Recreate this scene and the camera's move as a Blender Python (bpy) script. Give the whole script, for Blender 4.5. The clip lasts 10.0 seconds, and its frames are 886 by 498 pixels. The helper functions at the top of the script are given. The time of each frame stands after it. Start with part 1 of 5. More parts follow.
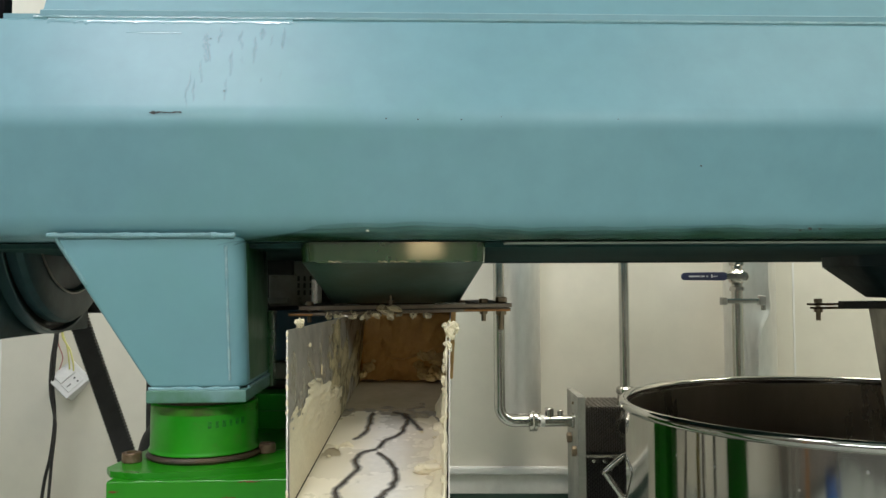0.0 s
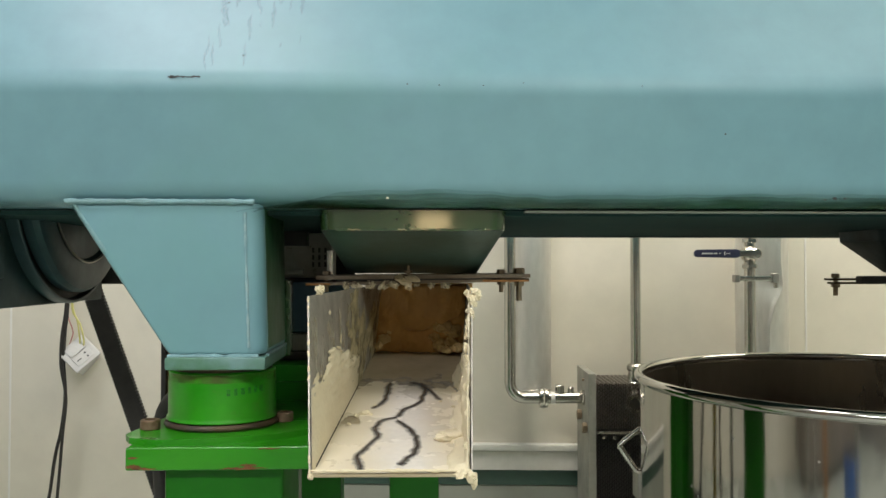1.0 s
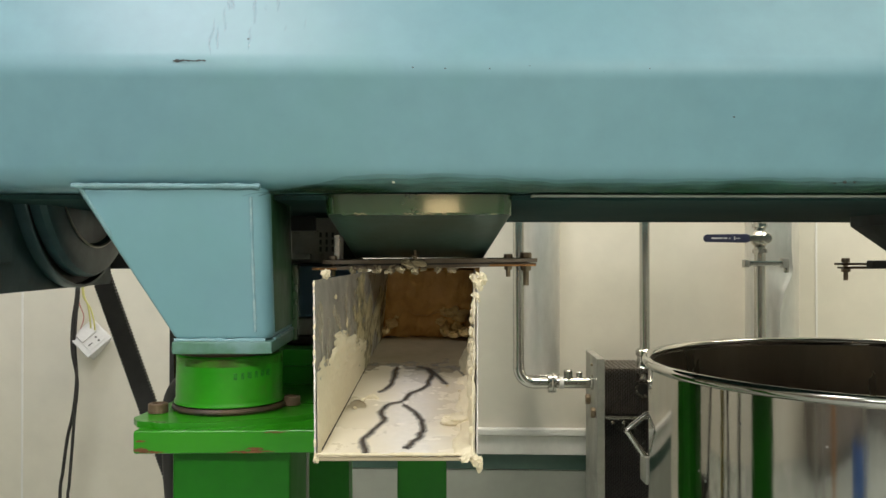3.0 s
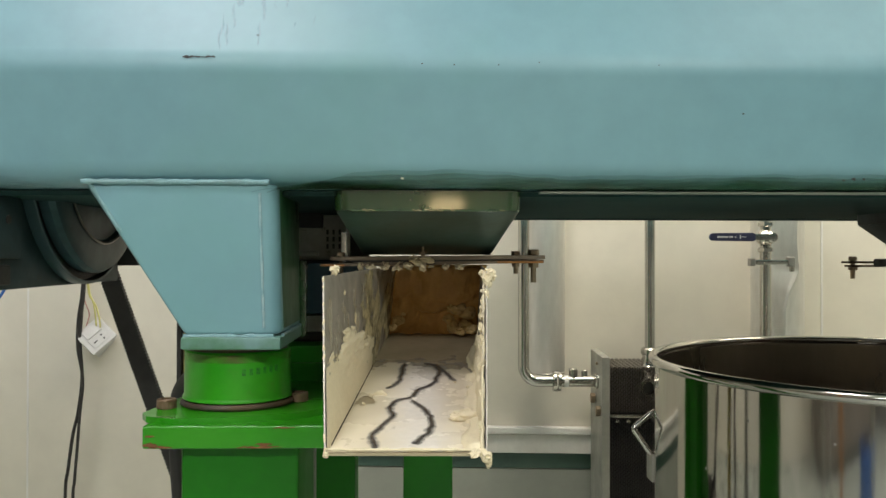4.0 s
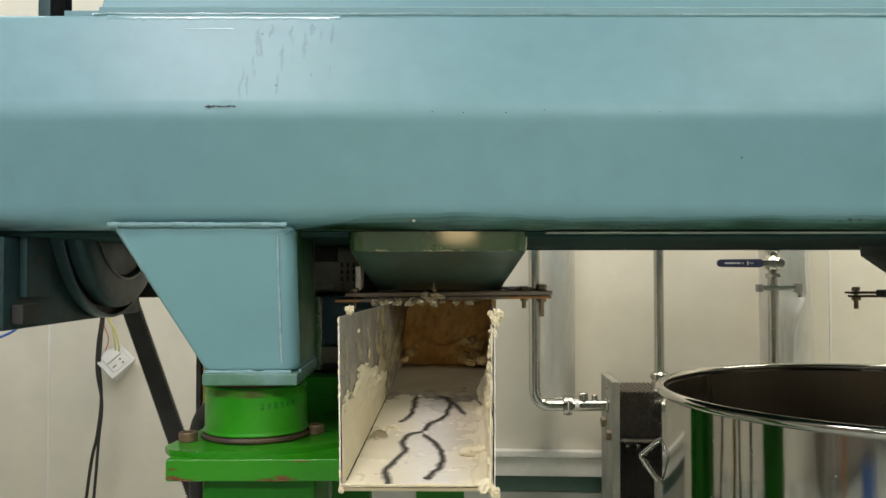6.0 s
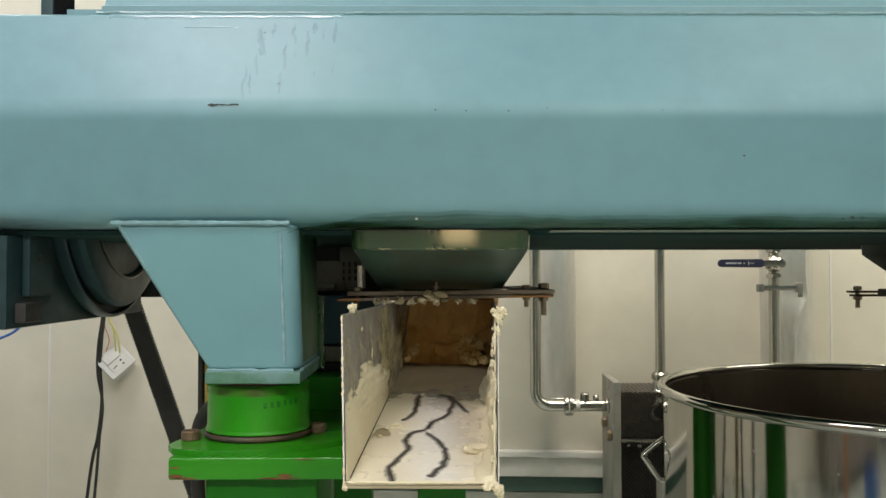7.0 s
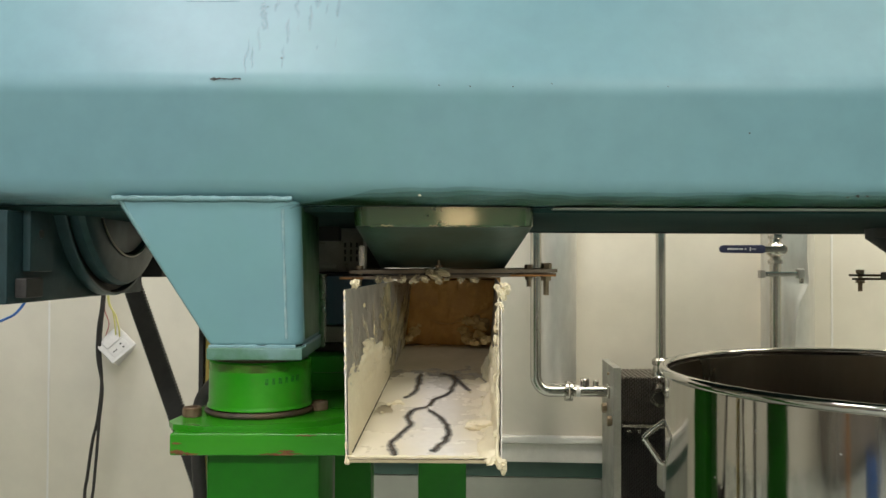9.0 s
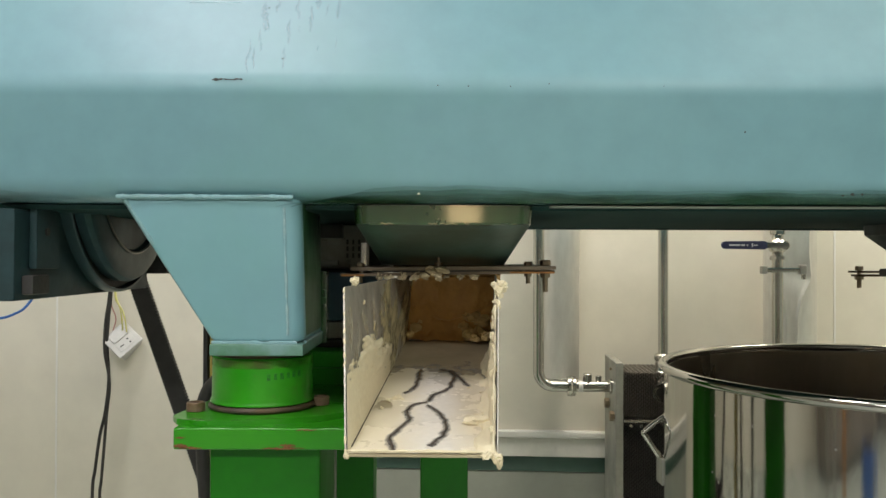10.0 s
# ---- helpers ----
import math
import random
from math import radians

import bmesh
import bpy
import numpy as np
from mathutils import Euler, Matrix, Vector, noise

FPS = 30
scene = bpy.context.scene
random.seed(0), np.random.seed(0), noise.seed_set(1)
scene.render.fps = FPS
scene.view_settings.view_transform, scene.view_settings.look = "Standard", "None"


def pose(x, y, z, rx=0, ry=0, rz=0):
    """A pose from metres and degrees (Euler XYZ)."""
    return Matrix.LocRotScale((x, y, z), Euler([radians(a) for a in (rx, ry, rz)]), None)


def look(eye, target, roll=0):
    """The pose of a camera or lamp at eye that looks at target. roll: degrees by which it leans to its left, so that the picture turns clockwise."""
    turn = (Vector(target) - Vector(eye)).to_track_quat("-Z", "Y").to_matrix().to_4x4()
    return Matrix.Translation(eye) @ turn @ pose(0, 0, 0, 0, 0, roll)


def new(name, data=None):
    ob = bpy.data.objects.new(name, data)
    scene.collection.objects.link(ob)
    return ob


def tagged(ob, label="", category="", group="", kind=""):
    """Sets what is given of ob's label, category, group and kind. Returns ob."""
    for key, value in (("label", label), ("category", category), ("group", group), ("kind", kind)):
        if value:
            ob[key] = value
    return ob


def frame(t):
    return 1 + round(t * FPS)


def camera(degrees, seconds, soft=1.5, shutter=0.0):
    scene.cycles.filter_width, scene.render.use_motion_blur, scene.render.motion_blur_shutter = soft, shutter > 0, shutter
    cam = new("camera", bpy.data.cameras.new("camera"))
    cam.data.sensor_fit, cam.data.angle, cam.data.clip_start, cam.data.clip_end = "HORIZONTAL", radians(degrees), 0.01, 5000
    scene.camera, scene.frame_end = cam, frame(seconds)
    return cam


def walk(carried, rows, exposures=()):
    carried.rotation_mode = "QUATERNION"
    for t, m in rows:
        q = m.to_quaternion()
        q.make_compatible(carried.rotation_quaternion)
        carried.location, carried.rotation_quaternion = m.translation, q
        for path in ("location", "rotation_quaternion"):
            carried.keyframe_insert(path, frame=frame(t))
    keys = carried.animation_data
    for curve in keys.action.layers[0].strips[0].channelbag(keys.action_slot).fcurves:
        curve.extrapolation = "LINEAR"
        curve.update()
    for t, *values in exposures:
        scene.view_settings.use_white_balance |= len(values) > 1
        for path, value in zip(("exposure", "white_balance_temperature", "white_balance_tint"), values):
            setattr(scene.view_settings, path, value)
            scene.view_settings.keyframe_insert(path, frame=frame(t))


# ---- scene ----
cam = camera(55.7, 10.0)
PATH = [
    (0, (0.031, -0.001, 0.646), (0.116, 1.995, 0.736), -0.3),
    (0.5, (0.007, 0.011, 0.62), (0.102, 2.007, 0.695), -0.1),
    (1, (0.01, 0.01, 0.628), (0.086, 2.008, 0.676), 0.0),
    (1.5, (0.023, 0.024, 0.624), (0.077, 2.023, 0.666), 0.2),
    (2, (0.02, 0.029, 0.62), (0.077, 2.028, 0.65), 0.1),
    (2.5, (0.019, 0.013, 0.628), (0.072, 2.012, 0.642), -0.0),
    (4, (0.008, 0.012, 0.622), (0.053, 2.011, 0.635), 0.1),
    (4.5, (0.02, -0.013, 0.65), (0.039, 1.987, 0.655), -0.2),
    (5, (0.027, -0.034, 0.665), (0.035, 1.966, 0.687), -0.0),
    (5.5, (0.017, -0.033, 0.659), (0.029, 1.967, 0.699), 0.0),
    (7, (0.006, -0.033, 0.648), (0.022, 1.966, 0.703), -0.1),
    (7.5, (-0.002, -0.029, 0.646), (0.017, 1.97, 0.699), 0.0),
    (8, (-0.005, -0.026, 0.643), (0.017, 1.973, 0.695), 0.2),
    (8.5, (0.014, -0.014, 0.627), (0.024, 1.985, 0.671), 0.1),
    (9, (0.001, -0.027, 0.629), (0.019, 1.973, 0.663), 0.2),
    (9.5, (0.011, -0.043, 0.636), (0.016, 1.957, 0.657), 0.3),
    (10, (0.012, -0.043, 0.633), (0.013, 1.957, 0.654), 0.2),
]
EXPOSURES = [(0, -0.20, 6150, 7), (0.5, -0.08, 6330, 9), (1.0, -0.03, 6430, 10), (1.5, 0.01, 6500, 10), (2.5, 0.02, 6500, 10), (4.0, -0.05, 6500, 10), (4.5, -0.04, 6500, 10), (5.5, -0.13, 6530, 10), (7.5, -0.15, 6530, 10), (9.0, -0.04, 6520, 10), (10.0, -0.02, 6520, 10)]
walk(cam, [(t, look(eye, target, roll)) for t, eye, target, roll in PATH], EXPOSURES)

FLOOR, CEIL = -0.55, 2.2
TAN = math.tan(radians(4.0))


def wall_y(x):
    """The back wall's face: it runs four degrees off the machine's length."""
    return 2.66 - (x - 0.3) * TAN


# ---- light ----
world = bpy.data.worlds.new("world")
scene.world = world
world.use_nodes = True
world.node_tree.nodes["Background"].inputs[0].default_value = (0.8, 0.85, 0.9, 1)
world.node_tree.nodes["Background"].inputs[1].default_value = 0.05

# ceiling panels: place, size along x and y, power
PANELS = [(-0.58, 0.44, 0.6, 0.3, 14), (1.35, 0.42, 1.2, 0.3, 4.2), (-0.95, -1.5, 1.2, 0.3, 61), (1.25, -1.5, 1.2, 0.3, 62), (2.6, 1.7, 1.2, 0.3, 37), (-1.6, 1.8, 1.2, 0.3, 17), (0.6, 1.95, 1.2, 0.3, 35.5)]

PANEL_TINTS = [(1.0, 0.925, 0.985), (0.97, 0.985, 0.93), (0.975, 0.96, 0.95), (0.97, 0.985, 0.90), (1.0, 0.89, 0.73), (0.945, 0.95, 0.965), (1.0, 0.90, 0.735)]

for (px, py, sx, sy, power), tint in zip(PANELS, PANEL_TINTS):
    d = bpy.data.lights.new("panel_lamp", "AREA")
    d.shape, d.size, d.size_y, d.energy = "RECTANGLE", sx, sy, power
    d.color = tint
    new("panel_lamp", d).matrix_world = pose(px, py, CEIL - 0.03)


# ---- materials ----
def material(name, color, color2=None, scale=6.0, detail=6.0, rough=0.5, rough2=None, metal=0.0, bump=0.0, bump_scale=60.0,
             alpha=None, spot=None, spot_scale=3.0, spot_from=0.6, spot_to=0.68, stretch=(1, 1, 1), coat=0.0, coat_rough=0.14, spec=0.5, emit=0.0, sides=None, faint=None, glow=(1.0, 0.965, 0.9)):
    m = bpy.data.materials.new(name)
    m.use_nodes = True
    nt = m.node_tree
    n, l = nt.nodes, nt.links
    b = n["Principled BSDF"]
    b.inputs["Metallic"].default_value = metal
    b.inputs["Roughness"].default_value = rough
    b.inputs["Specular IOR Level"].default_value = spec
    b.inputs["Coat Weight"].default_value = coat
    b.inputs["Coat Roughness"].default_value = coat_rough
    co = n.new("ShaderNodeTexCoord")
    mp = n.new("ShaderNodeMapping")
    mp.inputs["Scale"].default_value = stretch
    l.new(co.outputs["Object"], mp.inputs["Vector"])

    def noise_node(s, d=6.0, r=0.6):
        t = n.new("ShaderNodeTexNoise")
        t.inputs["Scale"].default_value, t.inputs["Detail"].default_value, t.inputs["Roughness"].default_value = s, d, r
        l.new(mp.outputs["Vector"], t.inputs["Vector"])
        return t.outputs["Fac"]

    def ramp(src, a, z):
        r = n.new("ShaderNodeMapRange")
        r.inputs["From Min"].default_value, r.inputs["From Max"].default_value = a, z
        l.new(src, r.inputs["Value"])
        return r.outputs["Result"]

    def mix(fac, a, z):
        x = n.new("ShaderNodeMix")
        x.data_type = "RGBA"
        l.new(fac, x.inputs["Factor"])
        for s, v in ((x.inputs[6], a), (x.inputs[7], z)):
            if isinstance(v, tuple):
                s.default_value = (*v, 1)
            else:
                l.new(v, s)
        return x.outputs[2]

    big = ramp(noise_node(scale, detail), 0.32, 0.68)
    col = mix(big, color, color2 or tuple(c * 0.82 for c in color))
    fine = ramp(noise_node(scale * 9, 4), 0.35, 0.7)
    col = mix(fine, col, mix(big, tuple(c * 0.9 for c in color), tuple(c * 0.93 for c in (color2 or color))))
    if spot:
        col = mix(ramp(noise_node(spot_scale, 8, 0.7), spot_from, spot_to), col, spot)
    if sides:
        # another colour away from the line x = sides[1], from sides[2] to sides[3] beside it, with an uneven edge
        sx_ = n.new("ShaderNodeSeparateXYZ")
        l.new(co.outputs["Object"], sx_.inputs[0])
        off, ab, wav = n.new("ShaderNodeMath"), n.new("ShaderNodeMath"), n.new("ShaderNodeMath")
        off.operation, ab.operation, wav.operation = "SUBTRACT", "ABSOLUTE", "MULTIPLY_ADD"
        off.inputs[1].default_value, wav.inputs[1].default_value = sides[1], 0.045
        l.new(sx_.outputs["X"], off.inputs[0])
        l.new(off.outputs[0], ab.inputs[0])
        l.new(noise_node(22, 5), wav.inputs[0])
        l.new(ab.outputs[0], wav.inputs[2])
        col = mix(ramp(wav.outputs[0], sides[2] + 0.022, sides[3] + 0.022), col, sides[0])
    l.new(col, b.inputs["Base Color"])
    if rough2 is not None:
        r = n.new("ShaderNodeMapRange")
        r.inputs["To Min"].default_value, r.inputs["To Max"].default_value = rough, rough2
        l.new(big, r.inputs["Value"])
        l.new(r.outputs["Result"], b.inputs["Roughness"])
    if bump:
        bn = n.new("ShaderNodeBump")
        bn.inputs["Strength"].default_value, bn.inputs["Distance"].default_value = bump, 0.004
        l.new(noise_node(bump_scale, 5), bn.inputs["Height"])
        l.new(bn.outputs["Normal"], b.inputs["Normal"])
    if alpha:
        l.new(ramp(noise_node(alpha[0], 8, 0.65), alpha[1], alpha[2]), b.inputs["Alpha"])
    if faint:
        b.inputs["Alpha"].default_value = faint
    if emit:
        b.inputs["Emission Color"].default_value = (*glow, 1)
        b.inputs["Emission Strength"].default_value = emit
    return m


BLUE = material("blue_enamel", (0.146, 0.300, 0.354), (0.166, 0.328, 0.370), 2.2, rough=0.44, rough2=0.56, bump=0.05, bump_scale=18, coat=0.34, coat_rough=0.36,
                spot=(0.138, 0.312, 0.312), spot_scale=1.7, spot_from=0.5, spot_to=0.8)
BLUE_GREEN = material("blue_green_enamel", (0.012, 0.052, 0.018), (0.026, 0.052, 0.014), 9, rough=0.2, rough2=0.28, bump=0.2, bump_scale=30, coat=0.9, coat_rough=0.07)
DARK_BLUE = material("grimy_blue_enamel", (0.024, 0.055, 0.062), (0.014, 0.026, 0.028), 8, rough=0.4, rough2=0.6, spec=0.25, bump=0.1, bump_scale=50,
                     spot=(0.03, 0.04, 0.035), spot_scale=9)
PITCH = material("matt_black_rubber", (0.006, 0.006, 0.007), (0.010, 0.010, 0.011), 20, rough=0.9, spec=0.06)
UNDERSHADE = material("underside_shade", (0.018, 0.05, 0.05), (0.028, 0.06, 0.055), 6, rough=0.9, spec=0.08)
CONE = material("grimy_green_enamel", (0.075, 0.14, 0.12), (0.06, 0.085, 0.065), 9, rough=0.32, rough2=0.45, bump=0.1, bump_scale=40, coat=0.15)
SLAB_BLUE = material("worn_slate_enamel", (0.045, 0.092, 0.105), (0.026, 0.052, 0.058), 12, rough=0.3, rough2=0.45, spec=0.35)
GRIME_SHADE = material("green_grime_and_shade", (0.045, 0.165, 0.085), (0.07, 0.165, 0.07), 12, rough=0.35, alpha=(7, 0.36, 1.35), stretch=(0.35, 1, 1.5))
SIDE_GREEN = material("patchy_dark_green", (0.020, 0.105, 0.035), (0.035, 0.12, 0.045), 12, rough=0.35, alpha=(5, 0.10, 0.55), stretch=(1, 1, 0.5))
RUST_SMUDGE = material("brown_grime", (0.10, 0.08, 0.055), (0.13, 0.09, 0.055), 12, rough=0.6, alpha=(9, 0.42, 1.5), stretch=(0.35, 1, 1.5))
LIP = material("dusty_pale_lip", (0.38, 0.40, 0.35), (0.26, 0.30, 0.26), 8, rough=0.5)
CUP_GRIME = material("olive_brown_grime", (0.15, 0.13, 0.035), (0.11, 0.10, 0.03), 30, rough=0.5, alpha=(20, 0.38, 1.0))
WARM_GLINT = material("warm_glint_metal", (0.42, 0.36, 0.21), (0.22, 0.20, 0.10), 150, rough=0.25, metal=0.3, bump=0.4, bump_scale=200)
EDGE_LIGHT = material("pale_edge_highlight", (0.34, 0.47, 0.49), (0.20, 0.35, 0.39), 70, rough=0.25)
MOTOR_BLUE = material("motor_blue", (0.02, 0.06, 0.11), (0.03, 0.08, 0.12), 8, rough=0.45)
WELD = material("painted_weld", (0.19, 0.35, 0.38), (0.14, 0.26, 0.27), 30, rough=0.3, bump=0.6, bump_scale=160, coat=0.3)
GREEN = material("green_enamel", (0.005, 0.120, 0.002), (0.009, 0.150, 0.003), 7, rough=0.36, rough2=0.48, bump=0.08, bump_scale=40, spec=0.3,
                 spot=(0.05, 0.12, 0.01), spot_scale=10, spot_from=0.64, spot_to=0.74)
CUP_GREEN = material("scuffed_green_enamel", (0.012, 0.27, 0.003), (0.035, 0.29, 0.008), 9, rough=0.26, rough2=0.42, spec=0.4, bump=0.1, bump_scale=40, spot=(0.08, 0.15, 0.03), spot_scale=14, spot_from=0.58, spot_to=0.78)
EDGE_GLINT = material("pale_green_glint", (0.16, 0.40, 0.12), (0.06, 0.32, 0.03), 60, rough=0.25, spec=0.6)
DARK_GREEN = material("faded_dark_green_print", (0.004, 0.10, 0.01), None, 200, rough=0.5, spot=(0.006, 0.2, 0.003), spot_scale=300, spot_from=0.45, spot_to=0.55)
PLATE_PAINT = material("overpainted_green_blue", (0.06, 0.17, 0.085), (0.14, 0.26, 0.25), 22, rough=0.4, rough2=0.5, bump=0.2, bump_scale=80)
GREEN_WORN = material("worn_green_enamel", (0.014, 0.205, 0.003), (0.030, 0.24, 0.006), 9, spec=0.45, rough=0.24, rough2=0.4, bump=0.15, bump_scale=40,
                      spot=(0.10, 0.028, 0.008), spot_scale=14, spot_from=0.63, spot_to=0.68, stretch=(0.5, 1, 1.3))
STEEL = material("brushed_steel", (0.57, 0.555, 0.52), (0.50, 0.485, 0.45), 10, rough=0.17, rough2=0.24, metal=1.0)
DULL_STEEL = material("dull_steel", (0.47, 0.46, 0.43), (0.36, 0.35, 0.33), 14, rough=0.42, rough2=0.55, metal=1.0, bump=0.08, bump_scale=120)
POLISHED = material("polished_steel", (0.47, 0.455, 0.42), (0.41, 0.395, 0.36), 3, rough=0.06, rough2=0.11, metal=1.0, bump=0.09, bump_scale=9, stretch=(1, 1, 0.10),
                    spot=(0.40, 0.39, 0.36), spot_scale=22, spot_from=0.68, spot_to=0.74)
LINING = material("brown_steel_lining", (0.31, 0.27, 0.21), (0.22, 0.19, 0.145), 5, rough=0.25, rough2=0.35, metal=0.8, stretch=(1, 1, 0.3))
JACKET = material("thin_steel_jacket", (0.74, 0.73, 0.70), (0.64, 0.63, 0.60), 8, rough=0.42, rough2=0.52, metal=0.85, bump=0.10, bump_scale=9, stretch=(1, 1, 0.25),
                  spot=(0.72, 0.71, 0.69), spot_scale=22, spot_from=0.62, spot_to=0.74)
CHUTE = material("smeared_steel", (0.50, 0.475, 0.42), (0.30, 0.28, 0.235), 26, rough=0.33, rough2=0.5, metal=0.35, bump=0.15, bump_scale=70,
                 spot=(0.58, 0.51, 0.35), spot_scale=38, spot_from=0.60, spot_to=0.68, stretch=(1, 1, 0.6))
CAKED = material("caked_brown_residue", (0.66, 0.38, 0.125), (0.50, 0.27, 0.08), 12, rough=0.5, bump=0.2, bump_scale=50,
                 spot=(0.70, 0.46, 0.19), spot_scale=14, spot_from=0.56, spot_to=0.74)
SHADED_CURD = material("shaded_curd", (0.46, 0.39, 0.25), (0.58, 0.50, 0.34), 30, rough=0.6, bump=0.4, bump_scale=110)
ORANGE = material("orange_rust_edge", (0.42, 0.19, 0.045), (0.28, 0.12, 0.03), 60, rough=0.5, metal=0.3, bump=0.3, bump_scale=200)
CREAM = material("cream_curd", (0.68, 0.592, 0.395), (0.73, 0.655, 0.465), 25, rough=0.5, rough2=0.65, bump=0.5, bump_scale=110)
FILM = material("white_wet_film", (0.79, 0.745, 0.665), (0.78, 0.725, 0.635), 11, rough=0.22, rough2=0.35, bump=0.04, bump_scale=40,
                sides=((0.71, 0.635, 0.475), 0.004, 0.010, 0.048))
OLD_CREAM = material("drying_cream", (0.56, 0.49, 0.34), (0.64, 0.58, 0.43), 60, rough=0.5, bump=0.5, bump_scale=140)
FILM_FRINGE = material("thinning_film", (0.50, 0.47, 0.41), (0.42, 0.39, 0.33), 11, rough=0.3, alpha=(30, 0.34, 0.74))
FLOOR_STEEL = material("dulled_chute_floor", (0.47, 0.40, 0.27), (0.36, 0.30, 0.19), 12, rough=0.35, rough2=0.5, metal=0.15, bump=0.05, bump_scale=50)
OLIVE = material("olive_smear", (0.50, 0.43, 0.24), (0.60, 0.52, 0.31), 30, alpha=(34, 0.32, 0.56), rough=0.5, bump=0.3, bump_scale=90)
RUST = material("rust_chip", (0.13, 0.045, 0.015), (0.20, 0.09, 0.03), 60, rough=0.8, bump=0.4, bump_scale=200)
BACKROOM = material("grey_wall_paint", (0.24, 0.23, 0.215), (0.18, 0.175, 0.165), 0.9, rough=0.6)
BROWN_CURD = material("brown_curd", (0.60, 0.42, 0.17), (0.70, 0.52, 0.25), 22, rough=0.5, bump=0.25, bump_scale=90)
WET_EDGE = material("thin_grey_film", (0.27, 0.255, 0.235), (0.33, 0.31, 0.285), 60, rough=0.25, faint=0.2)
CREAM_SMEAR = material("thin_cream_smear", (0.52, 0.45, 0.30), (0.60, 0.54, 0.39), 30, rough=0.5, bump=0.3, bump_scale=90, alpha=(46, 0.50, 0.74), stretch=(1, 1, 0.5))
DARK_FILM = material("dark_liquid", (0.05, 0.042, 0.036), (0.085, 0.072, 0.06), 60, rough=0.25)
RUSTY = material("rusty_flange", (0.07, 0.062, 0.055), (0.13, 0.085, 0.045), 18, rough=0.45, rough2=0.7, metal=0.5, bump=0.3, bump_scale=120)
FLANGE = material("worn_flange_steel", (0.20, 0.165, 0.125), (0.13, 0.095, 0.065), 22, rough=0.35, rough2=0.55, metal=0.6, bump=0.25, bump_scale=120, spot=(0.30, 0.26, 0.20), spot_scale=16)
BOLT = material("tarnished_bolt", (0.40, 0.33, 0.24), (0.24, 0.18, 0.12), 40, rough=0.38, metal=0.9, bump=0.2, bump_scale=200)
CAP = material("rusty_cap_screw", (0.24, 0.17, 0.11), (0.15, 0.085, 0.045), 60, rough=0.5, metal=0.6, bump=0.3, bump_scale=200)
RUBBER = material("black_rubber", (0.017, 0.016, 0.015), (0.03, 0.028, 0.026), 30, rough=0.55, bump=0.2, bump_scale=120)
HOUSING = material("dirty_grey_casting", (0.30, 0.29, 0.25), (0.20, 0.20, 0.165), 24, rough=0.5, bump=0.2, bump_scale=90, spot=(0.10, 0.09, 0.07), spot_scale=40)
GREY_BAND = material("grey_band", (0.25, 0.25, 0.22), (0.18, 0.18, 0.16), 12, rough=0.5)
WALLMAT = material("wall_panel", (0.745, 0.71, 0.62), (0.72, 0.685, 0.595), 0.8, rough=0.42, rough2=0.5, bump=0.015, bump_scale=6)
SEAM = material("seam_strip", (0.84, 0.83, 0.80), None, 4, rough=0.4)
TRUNK = material("aluminium_trunking", (0.80, 0.78, 0.74), (0.75, 0.73, 0.69), 4, rough=0.4)
TEAL = material("dark_teal", (0.080, 0.150, 0.125), (0.070, 0.130, 0.108), 4, rough=0.4)
GREYLOW = material("grey_panel", (0.34, 0.36, 0.32), (0.30, 0.315, 0.28), 1.6, rough=0.3)
FLOORMAT = material("green_epoxy_floor", (0.48, 0.52, 0.47), (0.44, 0.48, 0.43), 2.5, rough=0.2, rough2=0.35, bump=0.04, bump_scale=30)
CEILMAT = material("ceiling_panel", (0.74, 0.73, 0.70), None, 1, rough=0.6)
WHITE_PLASTIC = material("white_plastic", (0.78, 0.78, 0.76), (0.74, 0.74, 0.72), 20, rough=0.3)
# Socket's white, darkened in the colour because its face gets less light.
DIMMED_WHITE = material("shade_dimmed_white_plastic", (0.60, 0.60, 0.60), (0.54, 0.54, 0.53), 20, rough=0.35)
BLACK = material("black_plastic", (0.02, 0.02, 0.022), None, 30, rough=0.4)
NAVY = material("navy_vinyl", (0.018, 0.022, 0.06), (0.03, 0.035, 0.08), 60, rough=0.4, bump=0.1)
PALE = material("pale_print", (0.6, 0.6, 0.62), None, 30, rough=0.5)
YELLOW_WIRE = material("yellow_wire", (0.60, 0.57, 0.20), None, 40, rough=0.4)
PINK_WIRE = material("pink_wire", (0.55, 0.22, 0.20), None, 40, rough=0.4)
BLUE_WIRE = material("blue_wire", (0.03, 0.14, 0.50), None, 40, rough=0.4)
HX_STEEL = material("scuffed_plate_steel", (0.36, 0.36, 0.32), (0.28, 0.28, 0.25), 14, rough=0.4, rough2=0.55, metal=0.4, bump=0.08, bump_scale=120)
PLATES = material("gasketed_plates", (0.075, 0.066, 0.057), (0.145, 0.125, 0.105), 60, rough=0.35, metal=0.6, bump=0.3, bump_scale=200)
DARK_PLATES = material("near_black_plates", (0.026, 0.024, 0.022), (0.05, 0.045, 0.04), 60, rough=0.5, metal=0.3, bump=0.3, bump_scale=200)
YELLOW_PAINT = material("ochre_paint", (0.55, 0.42, 0.10), None, 20, rough=0.5)
SCRATCH = material("scratched_primer", (0.035, 0.04, 0.042), (0.07, 0.065, 0.06), 90, rough=0.7)
STAIN = material("dried_drip", (0.118, 0.235, 0.272), (0.14, 0.28, 0.325), 60, rough=0.5, coat=0.2, coat_rough=0.36, alpha=(60, 0.28, 1.6))
